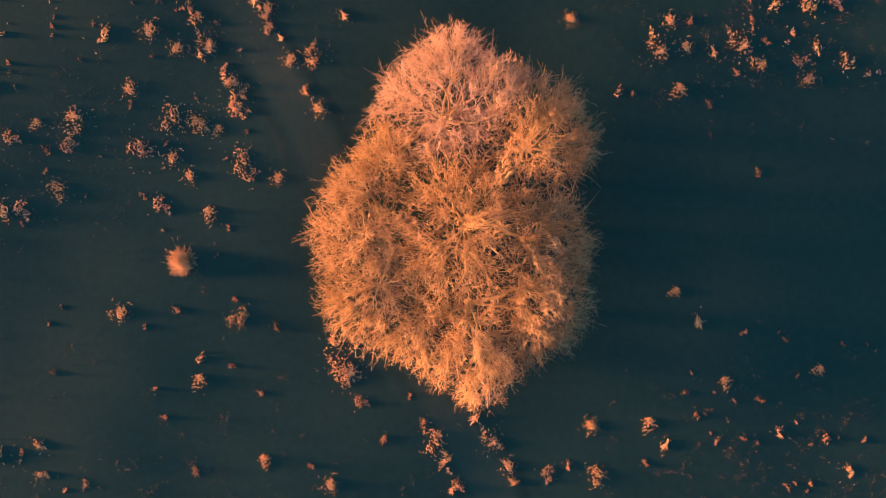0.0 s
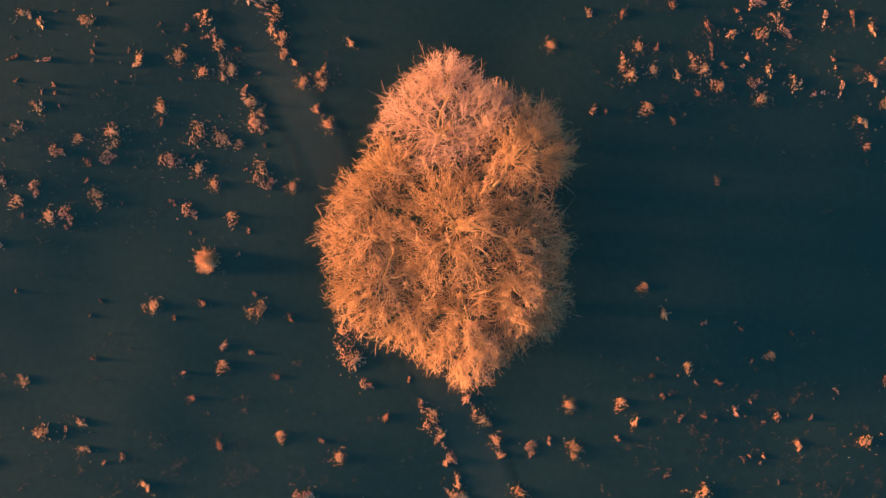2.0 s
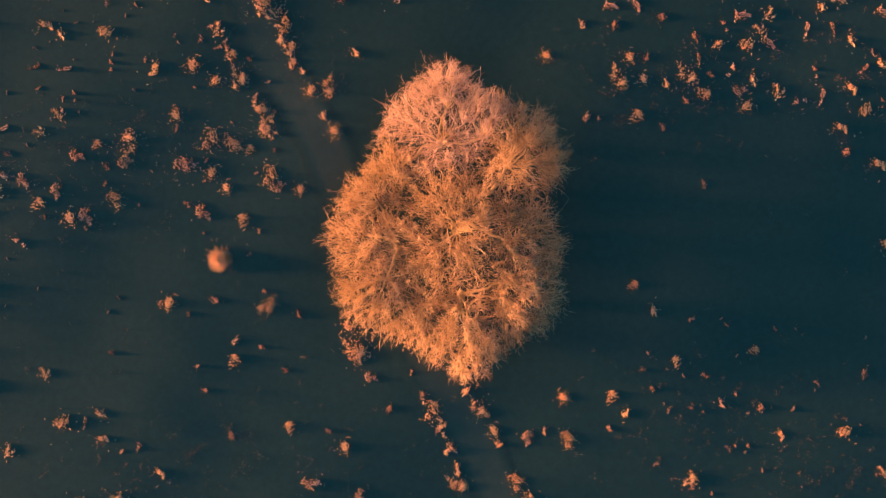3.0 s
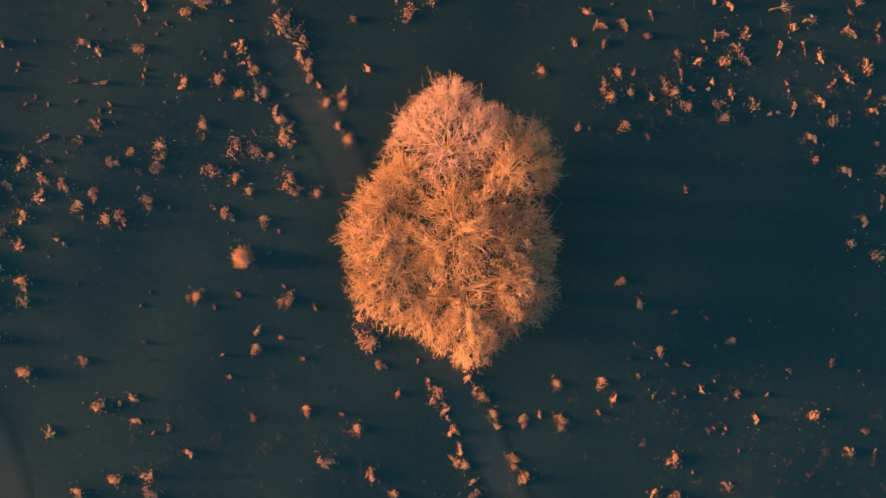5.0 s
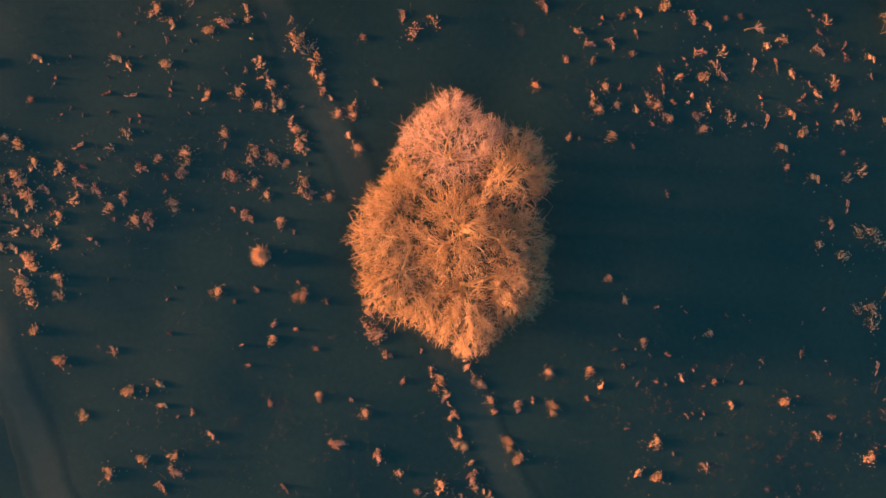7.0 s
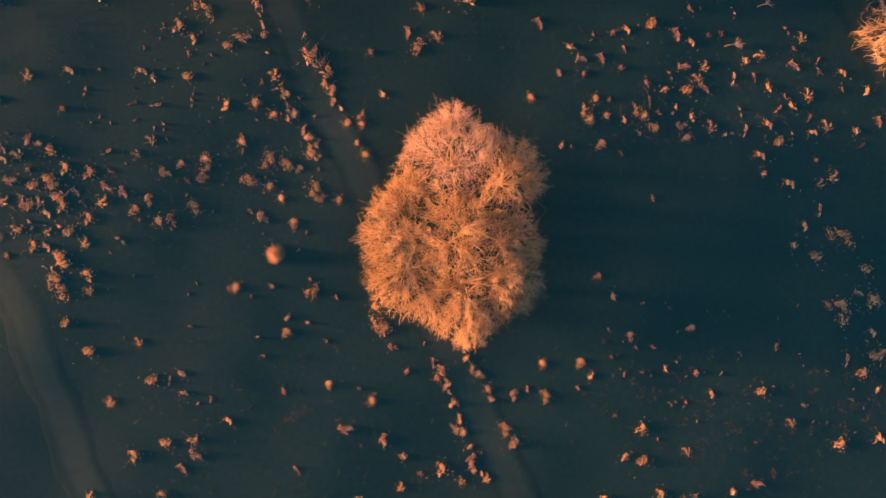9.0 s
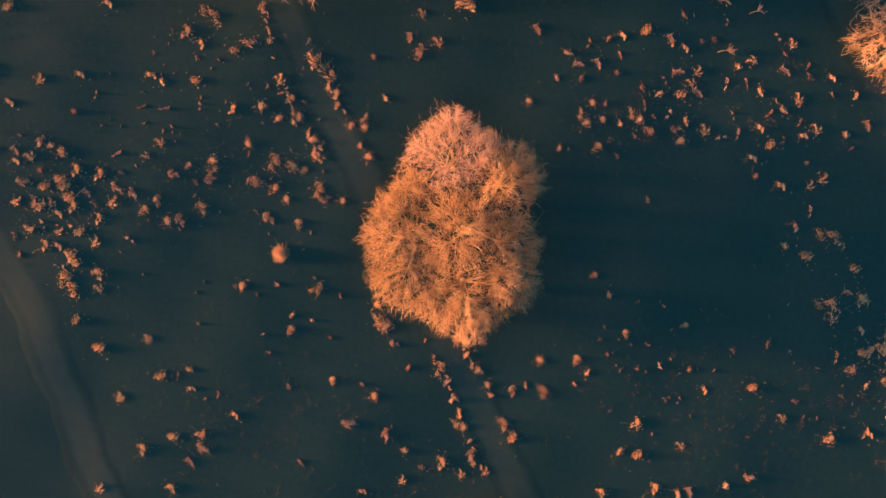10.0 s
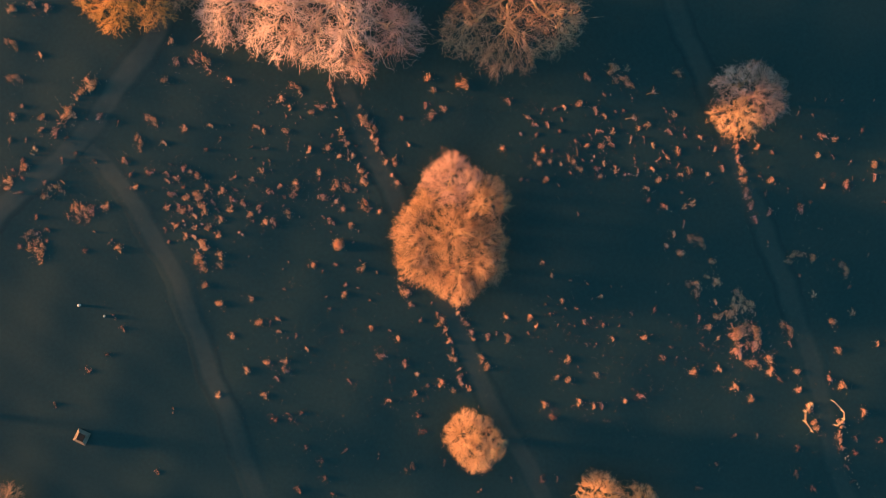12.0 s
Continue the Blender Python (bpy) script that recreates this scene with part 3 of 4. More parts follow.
TUFTS["south far_east"] = [
    (23.3, -17.5, 1.04), (23.4, -10.7, 1.04), (24.7, -7.3, 0.61), (25.8, -12.9, 0.78), (29.5, -14.5, 1.13), (29.9, -8.1, 0.70),
    (30.3, -28.2, 1.20), (31.1, -9.2, 1.04), (31.8, -7.9, 1.13), (32.3, -13.9, 0.70), (32.6, -25.5, 1.33), (33.3, -7.6, 1.30),
    (34.1, -6.8, 1.60), (34.3, -16.1, 1.20), (34.5, -21.8, 0.93), (34.6, -11.8, 2.27), (34.7, -9.8, 2.40), (34.7, -5.8, 1.73),
    (35.8, -6.7, 2.00), (36.4, -17.4, 0.93), (36.5, -9.7, 2.27), (36.5, -11.2, 2.27), (36.6, -13.4, 1.47), (37.2, -21.8, 0.67),
    (38.4, -12.7, 1.33), (38.6, -14.0, 1.33), (40.5, -9.3, 1.60), (40.7, -10.9, 0.67), (41.6, -14.2, 1.07), (42.0, -26.2, 1.60),
]
TUFTS["south far_east more"] = [
    (42.0, -23.2, 1.60), (42.0, -16.2, 0.93), (44.0, -27.8, 1.60), (45.5, -8.1, 1.33), (45.6, -14.8, 1.07), (46.5, -11.4, 0.93),
    (46.7, -21.8, 1.07), (47.0, -23.1, 1.33), (47.0, -15.8, 1.33), (47.7, -25.1, 1.20), (48.1, -6.9, 0.93), (48.5, -27.0, 1.20),
    (48.8, -21.7, 1.07), (48.9, -23.4, 1.47), (49.7, -18.7, 1.20), (51.2, -10.5, 0.80), (51.8, -22.0, 1.47),
]
TUFTS["south far_west"] = [
    (-45.9, -20.4, 0.93), (-41.9, -16.2, 1.47), (-39.6, -14.3, 1.20), (-39.1, -9.8, 0.93), (-38.1, -11.1, 1.07), (-33.6, -27.9, 1.07),
    (-31.8, -20.7, 0.93), (-28.5, -6.0, 1.04), (-26.9, -8.0, 1.22), (-26.5, -18.7, 0.87), (-25.1, -11.7, 0.87),
]
TUFTS["south west"] = [
    (-23.3, -15.7, 1.13), (-23.0, -7.2, 0.78), (-22.1, -10.2, 1.22), (-21.1, -14.8, 1.13), (-21.1, -18.7, 1.04), (-20.7, -10.0, 0.55),
    (-19.8, -16.5, 0.78), (-19.8, -21.4, 1.60), (-19.7, -9.6, 0.66), (-19.6, -11.0, 0.77), (-19.1, -6.0, 0.33), (-18.8, -14.5, 1.04),
    (-18.7, -15.6, 1.22), (-18.5, -11.8, 0.33), (-18.2, -20.9, 0.93), (-17.8, -21.5, 1.20), (-17.4, -11.5, 0.39), (-16.9, -29.5, 1.33),
    (-16.5, -20.5, 1.20), (-16.2, -13.0, 0.78), (-16.0, -24.8, 1.20), (-14.3, -26.1, 1.60), (-14.0, -6.8, 0.39), (-13.7, -8.2, 0.44),
    (-13.6, -28.4, 1.33), (-12.6, -30.2, 1.20), (-12.1, -10.7, 0.55), (-11.9, -5.2, 0.61), (-11.9, -6.6, 0.83), (-11.4, -24.8, 0.93),
]
TUFTS["south west more"] = [
    (-11.2, -16.7, 0.61), (-10.3, -5.6, 0.39),
]
TUFTS["north-east field"] = [
    (9.8, 14.2, 0.80), (11.4, 14.4, 0.80), (15.1, 16.6, 1.20), (17.0, 16.3, 1.00), (18.2, 15.5, 0.80), (19.4, 16.0, 0.50),
    (20.4, 16.1, 0.60), (21.4, 17.5, 0.50), (18.1, 17.9, 0.60), (18.9, 17.9, 0.40), (25.3, 16.4, 0.60), (26.4, 15.9, 0.90),
    (25.9, 15.0, 0.50), (23.3, 14.5, 0.90), (22.2, 14.1, 0.70), (22.8, 12.9, 0.60), (21.3, 12.9, 0.70), (19.2, 13.7, 0.90),
    (17.4, 13.6, 0.90), (16.6, 13.0, 0.60), (18.6, 12.8, 0.80), (19.0, 12.2, 0.90), (17.7, 11.8, 1.20), (16.2, 11.9, 0.70),
    (14.9, 12.3, 0.60), (12.9, 13.5, 0.60), (11.1, 11.1, 0.70), (15.0, 11.1, 0.60), (14.5, 10.1, 1.10), (10.5, 9.9, 1.10),
]
TUFTS["north-east field a"] = [
    (11.9, 9.8, 0.70), (13.2, 9.7, 0.60), (15.8, 10.1, 0.50), (17.0, 10.4, 0.70), (18.3, 9.8, 0.70), (15.3, 9.0, 0.90),
    (17.5, 9.2, 0.70), (19.7, 9.2, 1.00), (17.8, 8.3, 0.80), (14.3, 8.7, 0.50), (11.5, 7.6, 0.90), (12.9, 7.1, 0.50),
    (8.5, 7.8, 0.60), (9.3, 7.6, 0.30), (22.2, 9.0, 0.70), (21.9, 10.3, 0.60), (24.0, 12.1, 0.70), (24.7, 10.6, 0.60),
    (25.8, 10.7, 0.70), (25.2, 11.5, 0.40), (24.0, 9.4, 0.90), (25.8, 8.5, 0.50), (24.7, 7.9, 1.10), (23.4, 7.1, 0.90),
    (26.9, 11.7, 0.90), (27.1, 11.2, 0.60), (27.0, 9.9, 0.50), (28.3, 9.3, 1.00), (27.3, 8.8, 0.80), (25.7, 13.9, 0.90),
]
TUFTS["north-east field b"] = [
    (27.6, 14.2, 0.50), (27.8, 13.3, 0.40), (29.5, 13.3, 0.80), (29.5, 12.0, 0.40), (31.4, 11.9, 0.80), (32.2, 9.8, 0.80),
    (30.5, 8.9, 0.70), (31.0, 7.9, 0.50), (12.3, 16.1, 0.60), (13.4, 16.4, 0.80), (10.8, 15.8, 0.60), (13.1, 14.9, 0.50),
    (9.2, 15.0, 0.70), (8.2, 13.1, 0.60), (10.2, 13.0, 0.60), (12.1, 11.2, 0.50), (21.0, 8.6, 0.70), (28.9, 5.5, 1.00),
    (27.9, 5.0, 0.80), (25.6, 5.0, 1.00), (23.7, 5.7, 0.60), (27.6, 6.7, 0.50),
]
TUFTS["west clump"] = [
    (-31.3, 7.9, 1.00), (-30.6, 7.5, 0.60), (-29.8, 7.2, 1.10), (-32.2, 6.7, 0.90), (-33.2, 6.4, 0.70), (-33.4, 7.3, 0.70),
    (-32.9, 8.3, 0.40), (-31.3, 5.7, 0.50), (-28.6, 5.7, 1.10), (-26.8, 5.4, 1.10), (-32.7, 4.8, 1.10), (-31.1, 4.3, 1.10),
    (-30.0, 4.9, 1.10), (-29.6, 4.3, 1.20), (-29.3, 3.5, 1.20), (-28.8, 2.9, 1.10), (-27.9, 4.1, 0.70), (-25.5, 4.4, 1.00),
    (-25.7, 3.3, 0.90), (-24.2, 4.0, 1.00), (-22.3, 3.4, 0.70), (-23.3, 2.5, 0.80), (-21.1, 5.4, 0.70), (-33.1, 3.3, 0.80),
    (-31.8, 3.5, 0.80), (-31.4, 2.7, 1.20), (-30.5, 3.2, 0.80), (-29.9, 2.4, 0.80), (-26.8, 2.0, 1.00), (-28.3, 0.8, 1.10),
]
TUFTS["west clump a"] = [
    (-28.8, 1.2, 0.60), (-29.8, 1.0, 0.70), (-29.9, -0.1, 0.80), (-32.1, 1.2, 1.00), (-31.1, 1.5, 0.60), (-30.9, -0.1, 1.00),
    (-33.2, 0.6, 0.40), (-29.1, -0.8, 1.10), (-28.8, -1.3, 1.20), (-27.0, 0.2, 0.80), (-24.4, 0.4, 0.60), (-32.9, -0.8, 0.50),
    (-27.1, 3.2, 0.40), (-21.5, 1.7, 0.80), (-20.6, 1.9, 0.80), (-23.3, 6.8, 0.70), (-22.2, 7.9, 0.80), (-21.2, 8.9, 0.50),
    (-25.4, 7.1, 0.60), (-25.1, 5.5, 0.50), (-18.1, 6.2, 1.10), (-19.9, 6.0, 0.60), (-18.3, 5.0, 0.70), (-19.5, 4.8, 0.50),
    (-18.7, 2.8, 0.90), (-14.9, 4.9, 1.30), (-13.3, 6.2, 1.10), (-12.1, 6.2, 1.20), (-11.0, 5.7, 0.60), (-13.3, 4.4, 0.70),
]
TUFTS["west clump b"] = [
    (-9.8, 4.1, 1.00), (-9.4, 3.6, 0.70), (-11.3, 1.6, 0.80), (-13.8, 2.1, 0.80), (-12.4, 3.5, 0.60), (-16.5, 10.5, 0.90),
    (-14.4, 10.6, 0.80), (-13.1, 9.8, 0.70), (-15.3, 7.7, 0.70), (-21.7, 10.6, 0.60), (-23.5, 10.7, 0.50), (-19.1, 10.7, 0.50),
    (-28.8, 10.2, 0.50), (-19.6, 12.6, 1.00), (-22.0, 12.5, 0.60), (-27.1, 11.5, 0.50), (-31.4, 12.7, 0.80),
]


# ---- grass tufts ----
def tuft_mesh(seed, stems, height, spread, mat, bend=0.0, leaf=0.020):
    """A clump: thin stems out of a low mat of roots, each with a short bright dry leaf."""
    g = np.random.default_rng(seed)
    shape = np.array([g.uniform(0.6, 0.9), g.uniform(0.9, 1.2)])
    # the stems stand in a few close bunches, with a thin scatter of single blades round them
    bunch = g.normal(0, spread * 0.34, (2 + int(5 * spread), 2))
    loose = g.random(stems) < (0.06 if bend else 0.22)
    foot = (bunch[g.integers(0, len(bunch), stems)] + g.normal(0, spread * 0.22, (stems, 2))) * shape
    if bend:
        foot = g.normal(0, spread * 0.40, (stems, 2))
    foot = np.where(loose[:, None], g.normal(0, spread * 0.72, (stems, 2)), foot)
    foot *= np.minimum(1, 1.9 * spread / (np.linalg.norm(foot, axis=1, keepdims=True) + 1e-6))
    away = np.linalg.norm(foot, axis=1) / spread
    high = height * g.uniform(0.25, 1.0, stems) * np.clip(1.15 - 0.75 * away ** 1.5, 0.2, 1)
    top = np.column_stack([foot, high])
    low = np.column_stack([foot * (0.75 if bend else 0.95), np.full(stems, -0.05)])
    way = g.normal(0, 1, (stems, 3)) * (1, 1, 0.5) + np.column_stack([foot / spread, np.zeros(stems)]) * (1.0 if bend else 0.2)
    way /= np.linalg.norm(way, axis=1, keepdims=True)
    end = top + way * g.uniform(0.05, 0.15 if not bend else 0.24, (stems, 1))
    end[:, 2] = np.maximum(end[:, 2], 0.012)
    # a stalk that broadens into a dry leaf
    v, q = tubes(np.stack([low, top, end], 1), np.array([0.003, leaf, 0.003])[None] * np.where(loose, 0.7, 1.2)[:, None] * g.uniform(0.5, 1.4, (stems, 1)))
    # the roots run together in the soil
    k = np.arange(12)
    a = k * np.pi / 6
    rim = np.column_stack([1.3 * spread * np.cos(a), 1.3 * spread * np.sin(a), np.full(12, -0.04)])
    mat_quads = np.stack([k, k + 12, (k + 1) % 12 + 12, (k + 1) % 12], -1)
    blades = len(q)
    v, q = joined([(v, q), (np.concatenate([rim * (0.02, 0.02, 1), rim]), mat_quads)])
    me = mesh_from("grass_tuft", v, q, mat)
    me.materials.append(TURF)
    me.polygons.foreach_set("material_index", (np.arange(len(q)) >= blades).astype(np.int32))
    return me


# clumps of five breadths, each as straw and as sedge
BREADTHS = [(0.42, 26), (0.65, 52), (0.95, 98), (1.35, 165), (1.9, 250)]
CLUMPS = {}
for i, (wide, stems) in enumerate(BREADTHS):
    for j, mat in enumerate((STRAW, SEDGE, STRAW, SEDGE)):
        CLUMPS[i, j] = tuft_mesh(40 + 7 * i + j, int(stems * (1.0, 0.6, 0.85, 0.45)[j]), 0.016 + 0.044 * wide, wide * 0.46, mat)
        # an open form with fewer and broader leaves
        CLUMPS[i, j + 4] = tuft_mesh(140 + 7 * i + j, int(stems * (0.62, 0.42, 0.52, 0.34)[j]) + 5, 0.018 + 0.046 * wide, wide * 0.50, STRAW if j in (0, 2) else SEDGE, leaf=0.025)
WORDS = ["dense clump of dry straw-coloured grass on the meadow", "thin clump of faded reddish sedge on the meadow"]
pick = random.Random(5)
TUFTS["thick east clump"] = [
    (33.6, -7.9, 1.30), (34.7, -9.5, 1.50), (36.6, -10.2, 1.70), (36.7, -11.4, 1.40), (34.8, -12.1, 1.30), (35.3, -6.9, 1.30),
    (34.2, -4.8, 1.00), (36.5, -13.3, 1.00), (38.5, -12.8, 1.00), (31.2, -9.1, 0.80), (34.0, -9.9, 1.10), (31.9, -6.1, 0.80),
    (32.4, -7.8, 0.80), (29.6, -4.1, 1.10), (29.6, -5.2, 1.00), (32.0, -3.6, 0.90), (36.1, -6.2, 0.90), (38.6, -14.4, 0.70),
    (39.7, -15.1, 0.60), (29.5, -14.5, 0.80), (32.6, -14.1, 0.80), (34.6, -16.1, 0.90),
]
TUFTS["by the railings"] = [(43.4, -18.0, 1.00), (43.3, -18.5, 1.00), (43.8, -20.2, 1.10), (44.0, -20.8, 1.10), (47.0, -19.9, 1.20), (47.2, -20.5, 0.90), (46.9, -21.3, 0.90), (47.1, -22.1, 0.90), (47.3, -22.9, 0.80), (47.3, -15.7, 0.90), (42.1, -16.3, 0.60), (45.6, -15.2, 0.60)]
# the narrow row that follows the east path below the round willow
TUFTS["row by the east path"] = [(33.6 + 0.27 * k + pick.uniform(-0.15, 0.15), 13.0 - 0.95 * k, pick.uniform(0.4, 0.85)) for k in range(9)]
# tufts that stand in close rows, most of them along the edges of the paths: both ends of each row
PATH_ROWS = [
    ((-1.2, -8.2), (0.9, -11.9)),
    ((1.7, -7.9), (3.6, -11.7)),
    ((-11.1, 9.0), (-9.9, 6.5)),
    ((-12.3, 11.7), (-11.2, 9.4)),
    ((-8.8, 12.2), (-8.2, 10.4)),
    ((-7.7, 9.4), (-6.6, 7.7)),
    ((-10.8, 16.2), (-8.1, 10.2)),
    ((-14.0, 18.2), (-13.6, 14.7)),
    ((-12.8, 13.2), (-11.8, 10.2)),
    ((-29.7, -1.7), (-28.6, -3.8)),
    ((-10.9, 9.1), (-9.8, 6.7)),
    ((0.5, -11.4), (1.4, -14.0)),
    ((1.8, -15.3), (3.1, -17.6)),
]
FIELD_ROWS = [
    ((46.8, -20.4), (49.2, -28.4)),
    ((34.1, -5.8), (35.1, -13.1)),
    ((33.0, -7.5), (34.2, -10.4)),
    ((-29.3, -0.7), (-28.5, -1.7)),
    ((-42.8, 18.1), (-46.6, 11.3)),
    ((-50.5, 7.2), (-48.6, 9.6)),
    ((-47.7, 4.0), (-45.5, 6.0)),
    ((-44.1, 2.7), (-42.1, 1.8)),
]
for (xa, ya), (xb, yb) in PATH_ROWS + FIELD_ROWS:
    count = int(math.hypot(xb - xa, yb - ya) / 0.38)
    TUFTS.setdefault("close rows", []).extend((xa + (xb - xa) * k / count + pick.gauss(0, 0.2), ya + (yb - ya) * k / count + pick.gauss(0, 0.2), pick.uniform(0.20, 0.58)) for k in range(count + 1) if pick.random() < 0.58)
# loose fields of tufts: middle, half width, half depth, slant, number and breadths
for x, y, w, d, slant, count, low, high in [(33.0, -7.5, 2.2, 4.5, -0.45, 10, 0.5, 0.8), 
                                            (-19.0, 7.0, 10.0, 11.0, 0, 70, 0.2, 0.36), (22.0, -9.0, 10.0, 5.5, 0, 45, 0.18, 0.34), (-44.0, 6.0, 8.0, 9.0, 0, 30, 0.4, 0.8), (44.0, 8.0, 8.0, 12.0, 0, 30, 0.3, 0.6)]:
    for _ in range(count):
        u, v = pick.uniform(-1, 1), pick.uniform(-1, 1)
        TUFTS.setdefault("loose fields" if low >= 0.5 else "faint fields", []).append((x + w * u + slant * d * v, y + d * v, pick.uniform(low, high)))
small = []
for area, spots in TUFTS.items():
    for x, y, size in spots:
        far = math.hypot(x / 24, y / 14) > 1
        faded = (x < -30 and y < -6 or y < -20) and area != "by the railings"
        size *= 1.12 if area.startswith("west clump") else 1
        size *= 0.78 if faded else 1.10 if far else 1.22
        i = min(range(5), key=lambda n: abs(math.log(size / BREADTHS[n][0])))
        j = pick.choice((1, 3)) if faded else pick.choice((0, 2, 0, 2, 1)) if size > 0.85 else pick.randrange(4)
        j += 4 * far
        m = pose(x, y, float(lie(x, y)), 0, 0, pick.gauss(24, 38)) @ Matrix.Diagonal((size / BREADTHS[i][0],) * 3 + (1,))
        if i == 0 or (i == 1 and size < 0.72) or area.endswith("fields") or faded:
            small.append((i, j, m, area))
            continue
        ob = new("grass_tuft", CLUMPS[i, j])
        ob.matrix_world = m
        tagged(ob, WORDS[0 if j in (0, 2, 6) else 1], "grass tuft", "grass tufts on the meadow")

# the smallest tufts, and those of the loose fields, are past telling apart
def joined_tufts(name, chosen, mat, label):
    pieces = []
    for i, j, m, _ in chosen:
        me = CLUMPS[i, j]
        co = np.empty(len(me.vertices) * 3, np.float32)
        me.vertices.foreach_get("co", co)
        quads = np.empty(len(me.loops), np.int32)
        me.loops.foreach_get("vertex_index", quads)
        # without the roots
        pieces.append((co.reshape(-1, 3) @ np.array(m.to_3x3()).T + np.array(m.translation), quads[:-48].reshape(-1, 4)))
    tagged(new(name, mesh_from(name, *joined(pieces), mat)), label, "grass tuft", kind="stuff")


joined_tufts("small_tufts", [k for k in small if k[3] not in ("loose fields", "close rows")], DULL_SEDGE, "scattered small tufts of faded sedge on the turf")
joined_tufts("loose_tufts", [k for k in small if k[3] in ("loose fields", "close rows")], STRAW, "loose fields of dry straw-coloured tufts on the turf")

# the one thick bush that stands alone
alone = new("bush", tuft_mesh(78, 800, 0.27, 0.62, STRAW, bend=0.2, leaf=0.0095))
alone.location = (-12.78, -0.6, float(lie(-12.78, -0.6)))
tagged(alone, "lone rounded bush of dry orange stalks on the turf", "bush")


def litter(name, areas, mat, label, seed):
    """Countless small dry blades and leaves: areas are (x, y, half width, half depth, how many)."""
    g = np.random.default_rng(seed)
    at = np.concatenate([np.stack([x + g.normal(0, w * 0.55, n), y + g.normal(0, d * 0.55, n)], 1) for x, y, w, d, n in [(*a[:4], int(a[4] * 0.30)) for a in areas]])
    # each spot bears a handful of blades
    at = np.repeat(at, 7, axis=0) + g.normal(0, 1, (len(at) * 7, 2)) * np.repeat(g.uniform(0.06, 0.24, (len(at), 2)), 7, axis=0)
    root = np.stack([at[:, 0], at[:, 1], lie(at[:, 0], at[:, 1]) - 0.02], 1)
    end = root + np.stack([g.normal(0, 0.05, len(at)), g.normal(0, 0.05, len(at)), g.uniform(0.04, 0.13, len(at))], 1)
    v, q = tubes(np.stack([root, end], 1), np.array([0.007, 0.003])[None] * g.uniform(0.7, 1.5, (len(at), 1)))
    tagged(new(name, mesh_from(name, v, q, mat)), label, "dry grass", kind="stuff")


litter("dry_blades", [(15, -9, 7, 4, 300), (23, -14, 9, 5, 320), (31, -13, 6, 5, 200), (14, 10, 6, 4, 420), (24, 10, 7, 5, 420), (-20, 5, 8, 6, 520), (-32, 5, 6, 6, 420),
                      (-16, -12, 9, 5, 420), (-15, -22, 8, 6, 420), (-30, 16, 10, 5, 260), (-46, 8, 8, 8, 220), (-2, -16, 7, 6, 260), (-10, 12, 5, 6, 260), (36, -8, 5, 6, 360),
                      (44, 4, 8, 14, 260), (20, -20, 14, 6, 320), (46, -24, 6, 6, 200), (8, 17, 10, 3, 160), (0, 0, 40, 24, 300)],
       LITTER, "scattered dry blades and leaves on the turf", 21)


# ---- the two railings beside the east path ----
def railing(points, label):
    root = new("railing")
    mid = [sum(c) / len(points) for c in zip(*points)]
    points = [(mx + 0.84 * (x - mx), my + 0.84 * (y - my)) for x, y in points for mx, my in [mid]]
    x0, y0 = points[1]
    root.location = (x0, y0, float(lie(x0, y0)))
    tagged(root, label, "railing", "railings beside the path")
    for x, y in points:
        bm = bmesh.new()
        block(bm, (0.07, 0.07, 0.82), pose(x - x0, y - y0, 0.30, 0, 0, 20), 0.012)
        part("post", bm, TIMBER, root)
    for (xa, ya), (xb, yb) in zip(points, points[1:]):
        long, turn = math.hypot(xb - xa, yb - ya), math.degrees(math.atan2(yb - ya, xb - xa))
        for z, wide in ((0.66, 0.055), (0.50, 0.025)):
            bm = bmesh.new()
            block(bm, (long + 0.1, wide, 0.07), pose((xa + xb) / 2 - x0, (ya + yb) / 2 - y0, z + (0.085 if wide > 0.05 else 0), 0, 0, turn), 0.012)
            part("rail", bm, TIMBER, root)
    return root


railing([(43.4, -17.4), (42.5, -18.6), (42.5, -20.0), (43.6, -21.4)], "short weathered timber railing bowed beside the path")
railing([(45.7, -17.1), (47.1, -18.5), (47.2, -19.6), (46.2, -20.5)], "short weathered timber railing bowed beside the path")


# ---- the small timber hut ----
def hut(x, y, turn):
    root = new("field_hut")
    root.matrix_world = pose(x, y, float(lie(x, y)), 0, 0, turn)
    tagged(root, "small low timber hut with sloping boards round a dark flat top", "hut")
    h, tall, peak, eave, top = 0.66, 0.14, 0.34, 0.80, 0.40
    for a in (0, 90, 180, 270):
        m = pose(0, 0, 0, 0, 0, a)
        bm = bmesh.new()
        block(bm, (2 * h, 0.05, 0.15), m @ pose(0, h, 0.07), 0.008)
        part("wall", bm, TIMBER, root)
        bm = bmesh.new()
        lower = [bm.verts.new(m @ Vector(c)) for c in ((-eave, eave, tall), (eave, eave, tall), (top, top, peak), (-top, top, peak))]
        upper = [bm.verts.new(v.co + Vector((0, 0, 0.04))) for v in lower]
        bm.faces.new(lower), bm.faces.new(upper[::-1])
        for k in range(4):
            bm.faces.new((lower[k], upper[k], upper[(k + 1) % 4], lower[(k + 1) % 4]))
        bmesh.ops.recalc_face_normals(bm, faces=bm.faces)
        part("roof_slope", bm, BOARDS, root, "weathered boards")
    # the flat top is coloured darker than the slopes round it
    bm = bmesh.new()
    block(bm, (2 * top + 0.04, 2 * top + 0.04, 0.05), pose(0, 0, peak + 0.035), 0.01)
    part("flat_top", bm, ROOFING, root, "dark flat top")
    return root


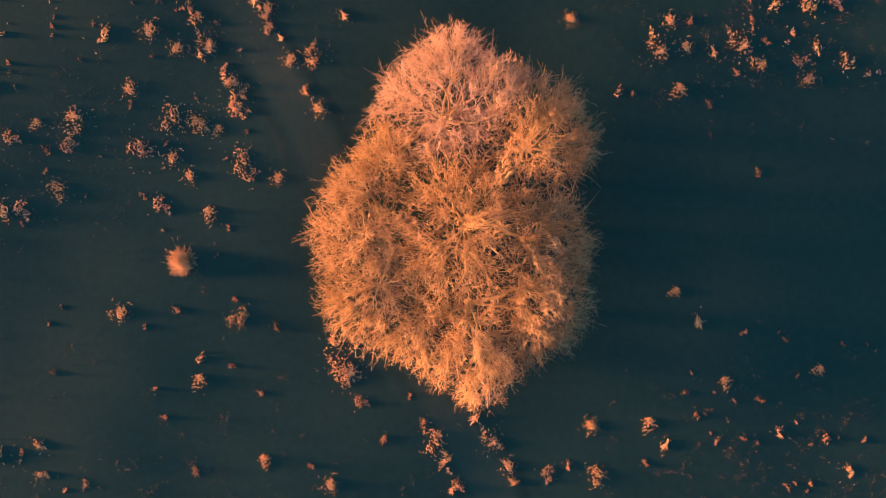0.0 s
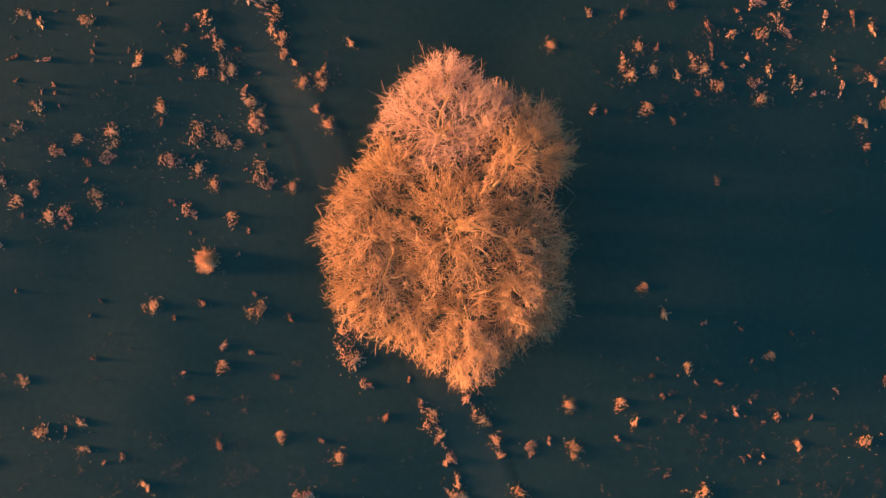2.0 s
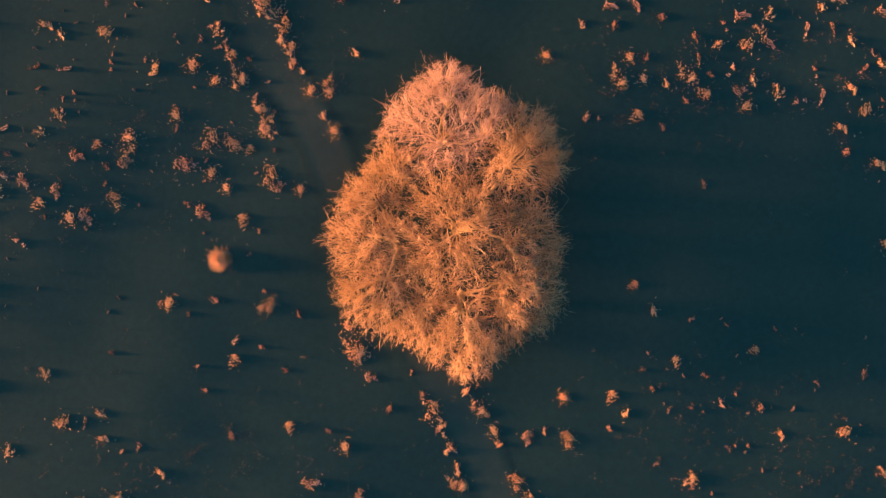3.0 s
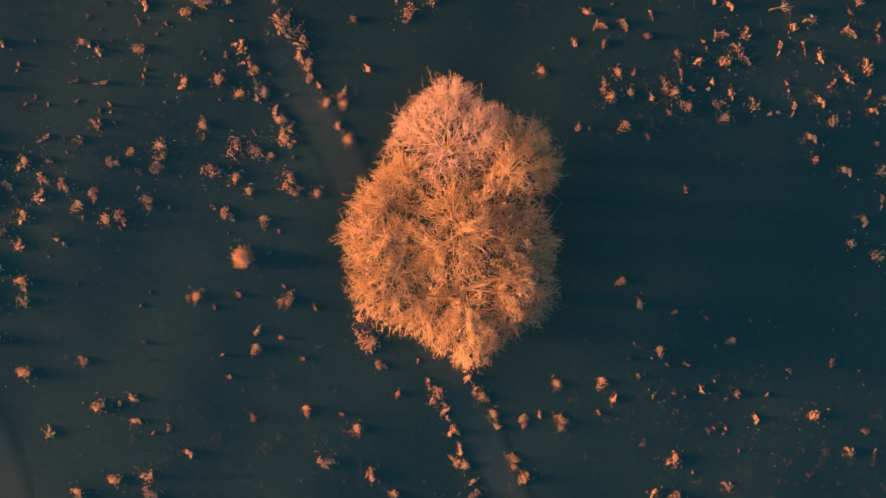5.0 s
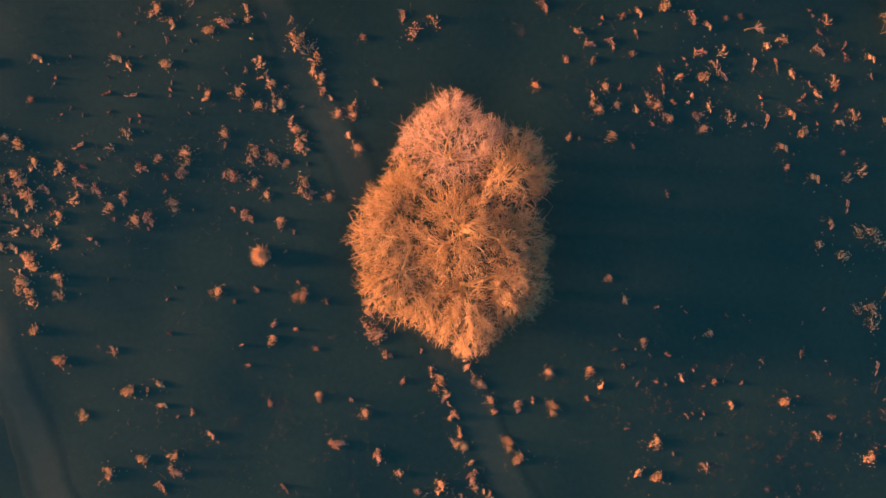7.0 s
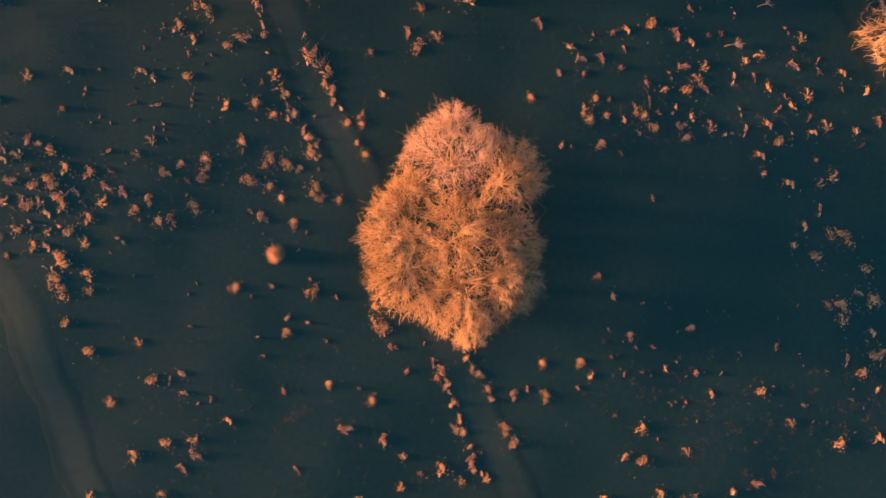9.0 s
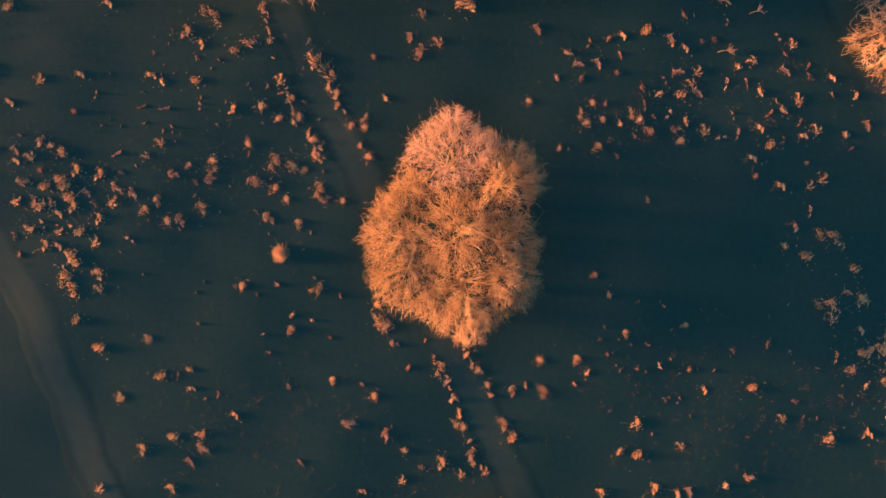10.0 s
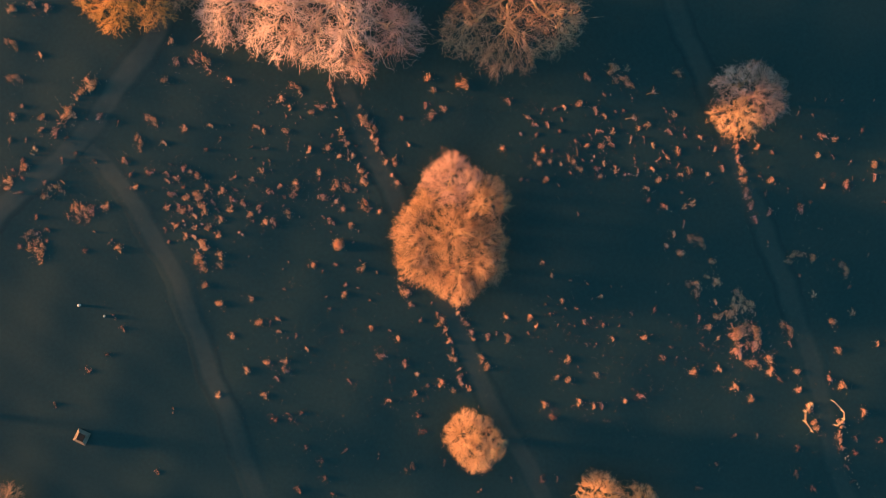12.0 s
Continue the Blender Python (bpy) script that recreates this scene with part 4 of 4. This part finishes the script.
# ---- a short log and twigs broken off in the grass ----
def fallen_branch(x, y, turn, log, twigs, seed, label):
    g = np.random.default_rng(seed)
    root = new("fallen_branch")
    root.matrix_world = pose(x, y, float(lie(x, y)), 0, 0, turn)
    tagged(root, label, "branch", "fallen branches in the grass")
    v, q = tubes(wavy([(-log / 2, 0, 0.10)], [(log / 2, 0, 0.14)], 7, 0.04, g), [np.linspace(0.085, 0.05, 7) * min(1, log)], 8)
    child("bough", mesh_from("bough", v, q, LIMB), root)
    start = np.tile((log / 2, 0.0, 0.13), (twigs, 1)) - np.column_stack([g.uniform(0, 0.3 * log, twigs), np.zeros(twigs), np.zeros(twigs)])
    aim = g.uniform(-1.1, 1.1, twigs)
    end = start + np.column_stack([np.cos(aim), np.sin(aim), g.uniform(0.0, 0.35, twigs)]) * g.uniform(0.3, 0.8, (twigs, 1))
    v, q = tubes(wavy(start, end, 4, 0.1, g), np.tile([0.016, 0.013, 0.010, 0.006], (twigs, 1)))
    tagged(child("twig", mesh_from("twig", v, q, TWIG_ROSE), root), kind="stuff")


fallen_branch(21.1, 15.2, 12, 0.9, 14, 31, "short orange log with broken twigs in the grass")
fallen_branch(23.4, 18.2, 20, 0.7, 10, 32, "forked bare twig lying in the grass")
fallen_branch(21.3, 19.0, 150, 0.8, 12, 33, "forked bare twig lying in the grass")

hut(-42.4, -24.1, -24)


# ---- two pale stone shapes, stand-ins for unidentified white specks ----
def stone(x, y, size, turn):
    bm = bmesh.new()
    bmesh.ops.create_icosphere(bm, subdivisions=2, radius=0.5)
    for v in bm.verts:
        v.co *= 1 + 0.25 * noise.noise(v.co * 2.3 + Vector((x, y, 0)))
    me = bpy.data.meshes.new("stone")
    bm.to_mesh(me)
    bm.free()
    me.materials.append(PALE)
    ob = new("stone", me)
    ob.matrix_world = pose(x, y, float(lie(x, y)) + size * 0.2, 0, 0, turn) @ Matrix.Diagonal((size * 1.4, size, size * 0.7, 1))
    tagged(ob, "small pale stone-shaped stand-in for an unidentified white speck", "stone", "pale stones")


PALE, _tree, _b = material("pale_stand_in", 0.7)
_tree.links.new(ramp(_tree, cloud(_tree, 5.0), "Fac", [(0.3, (0.34, 0.33, 0.32)), (0.7, (0.52, 0.51, 0.49))]).outputs["Color"], _b.inputs["Base Color"])
stone(-43.2, -8.6, 0.32, 20)
stone(-40.2, -9.8, 0.26, 70)
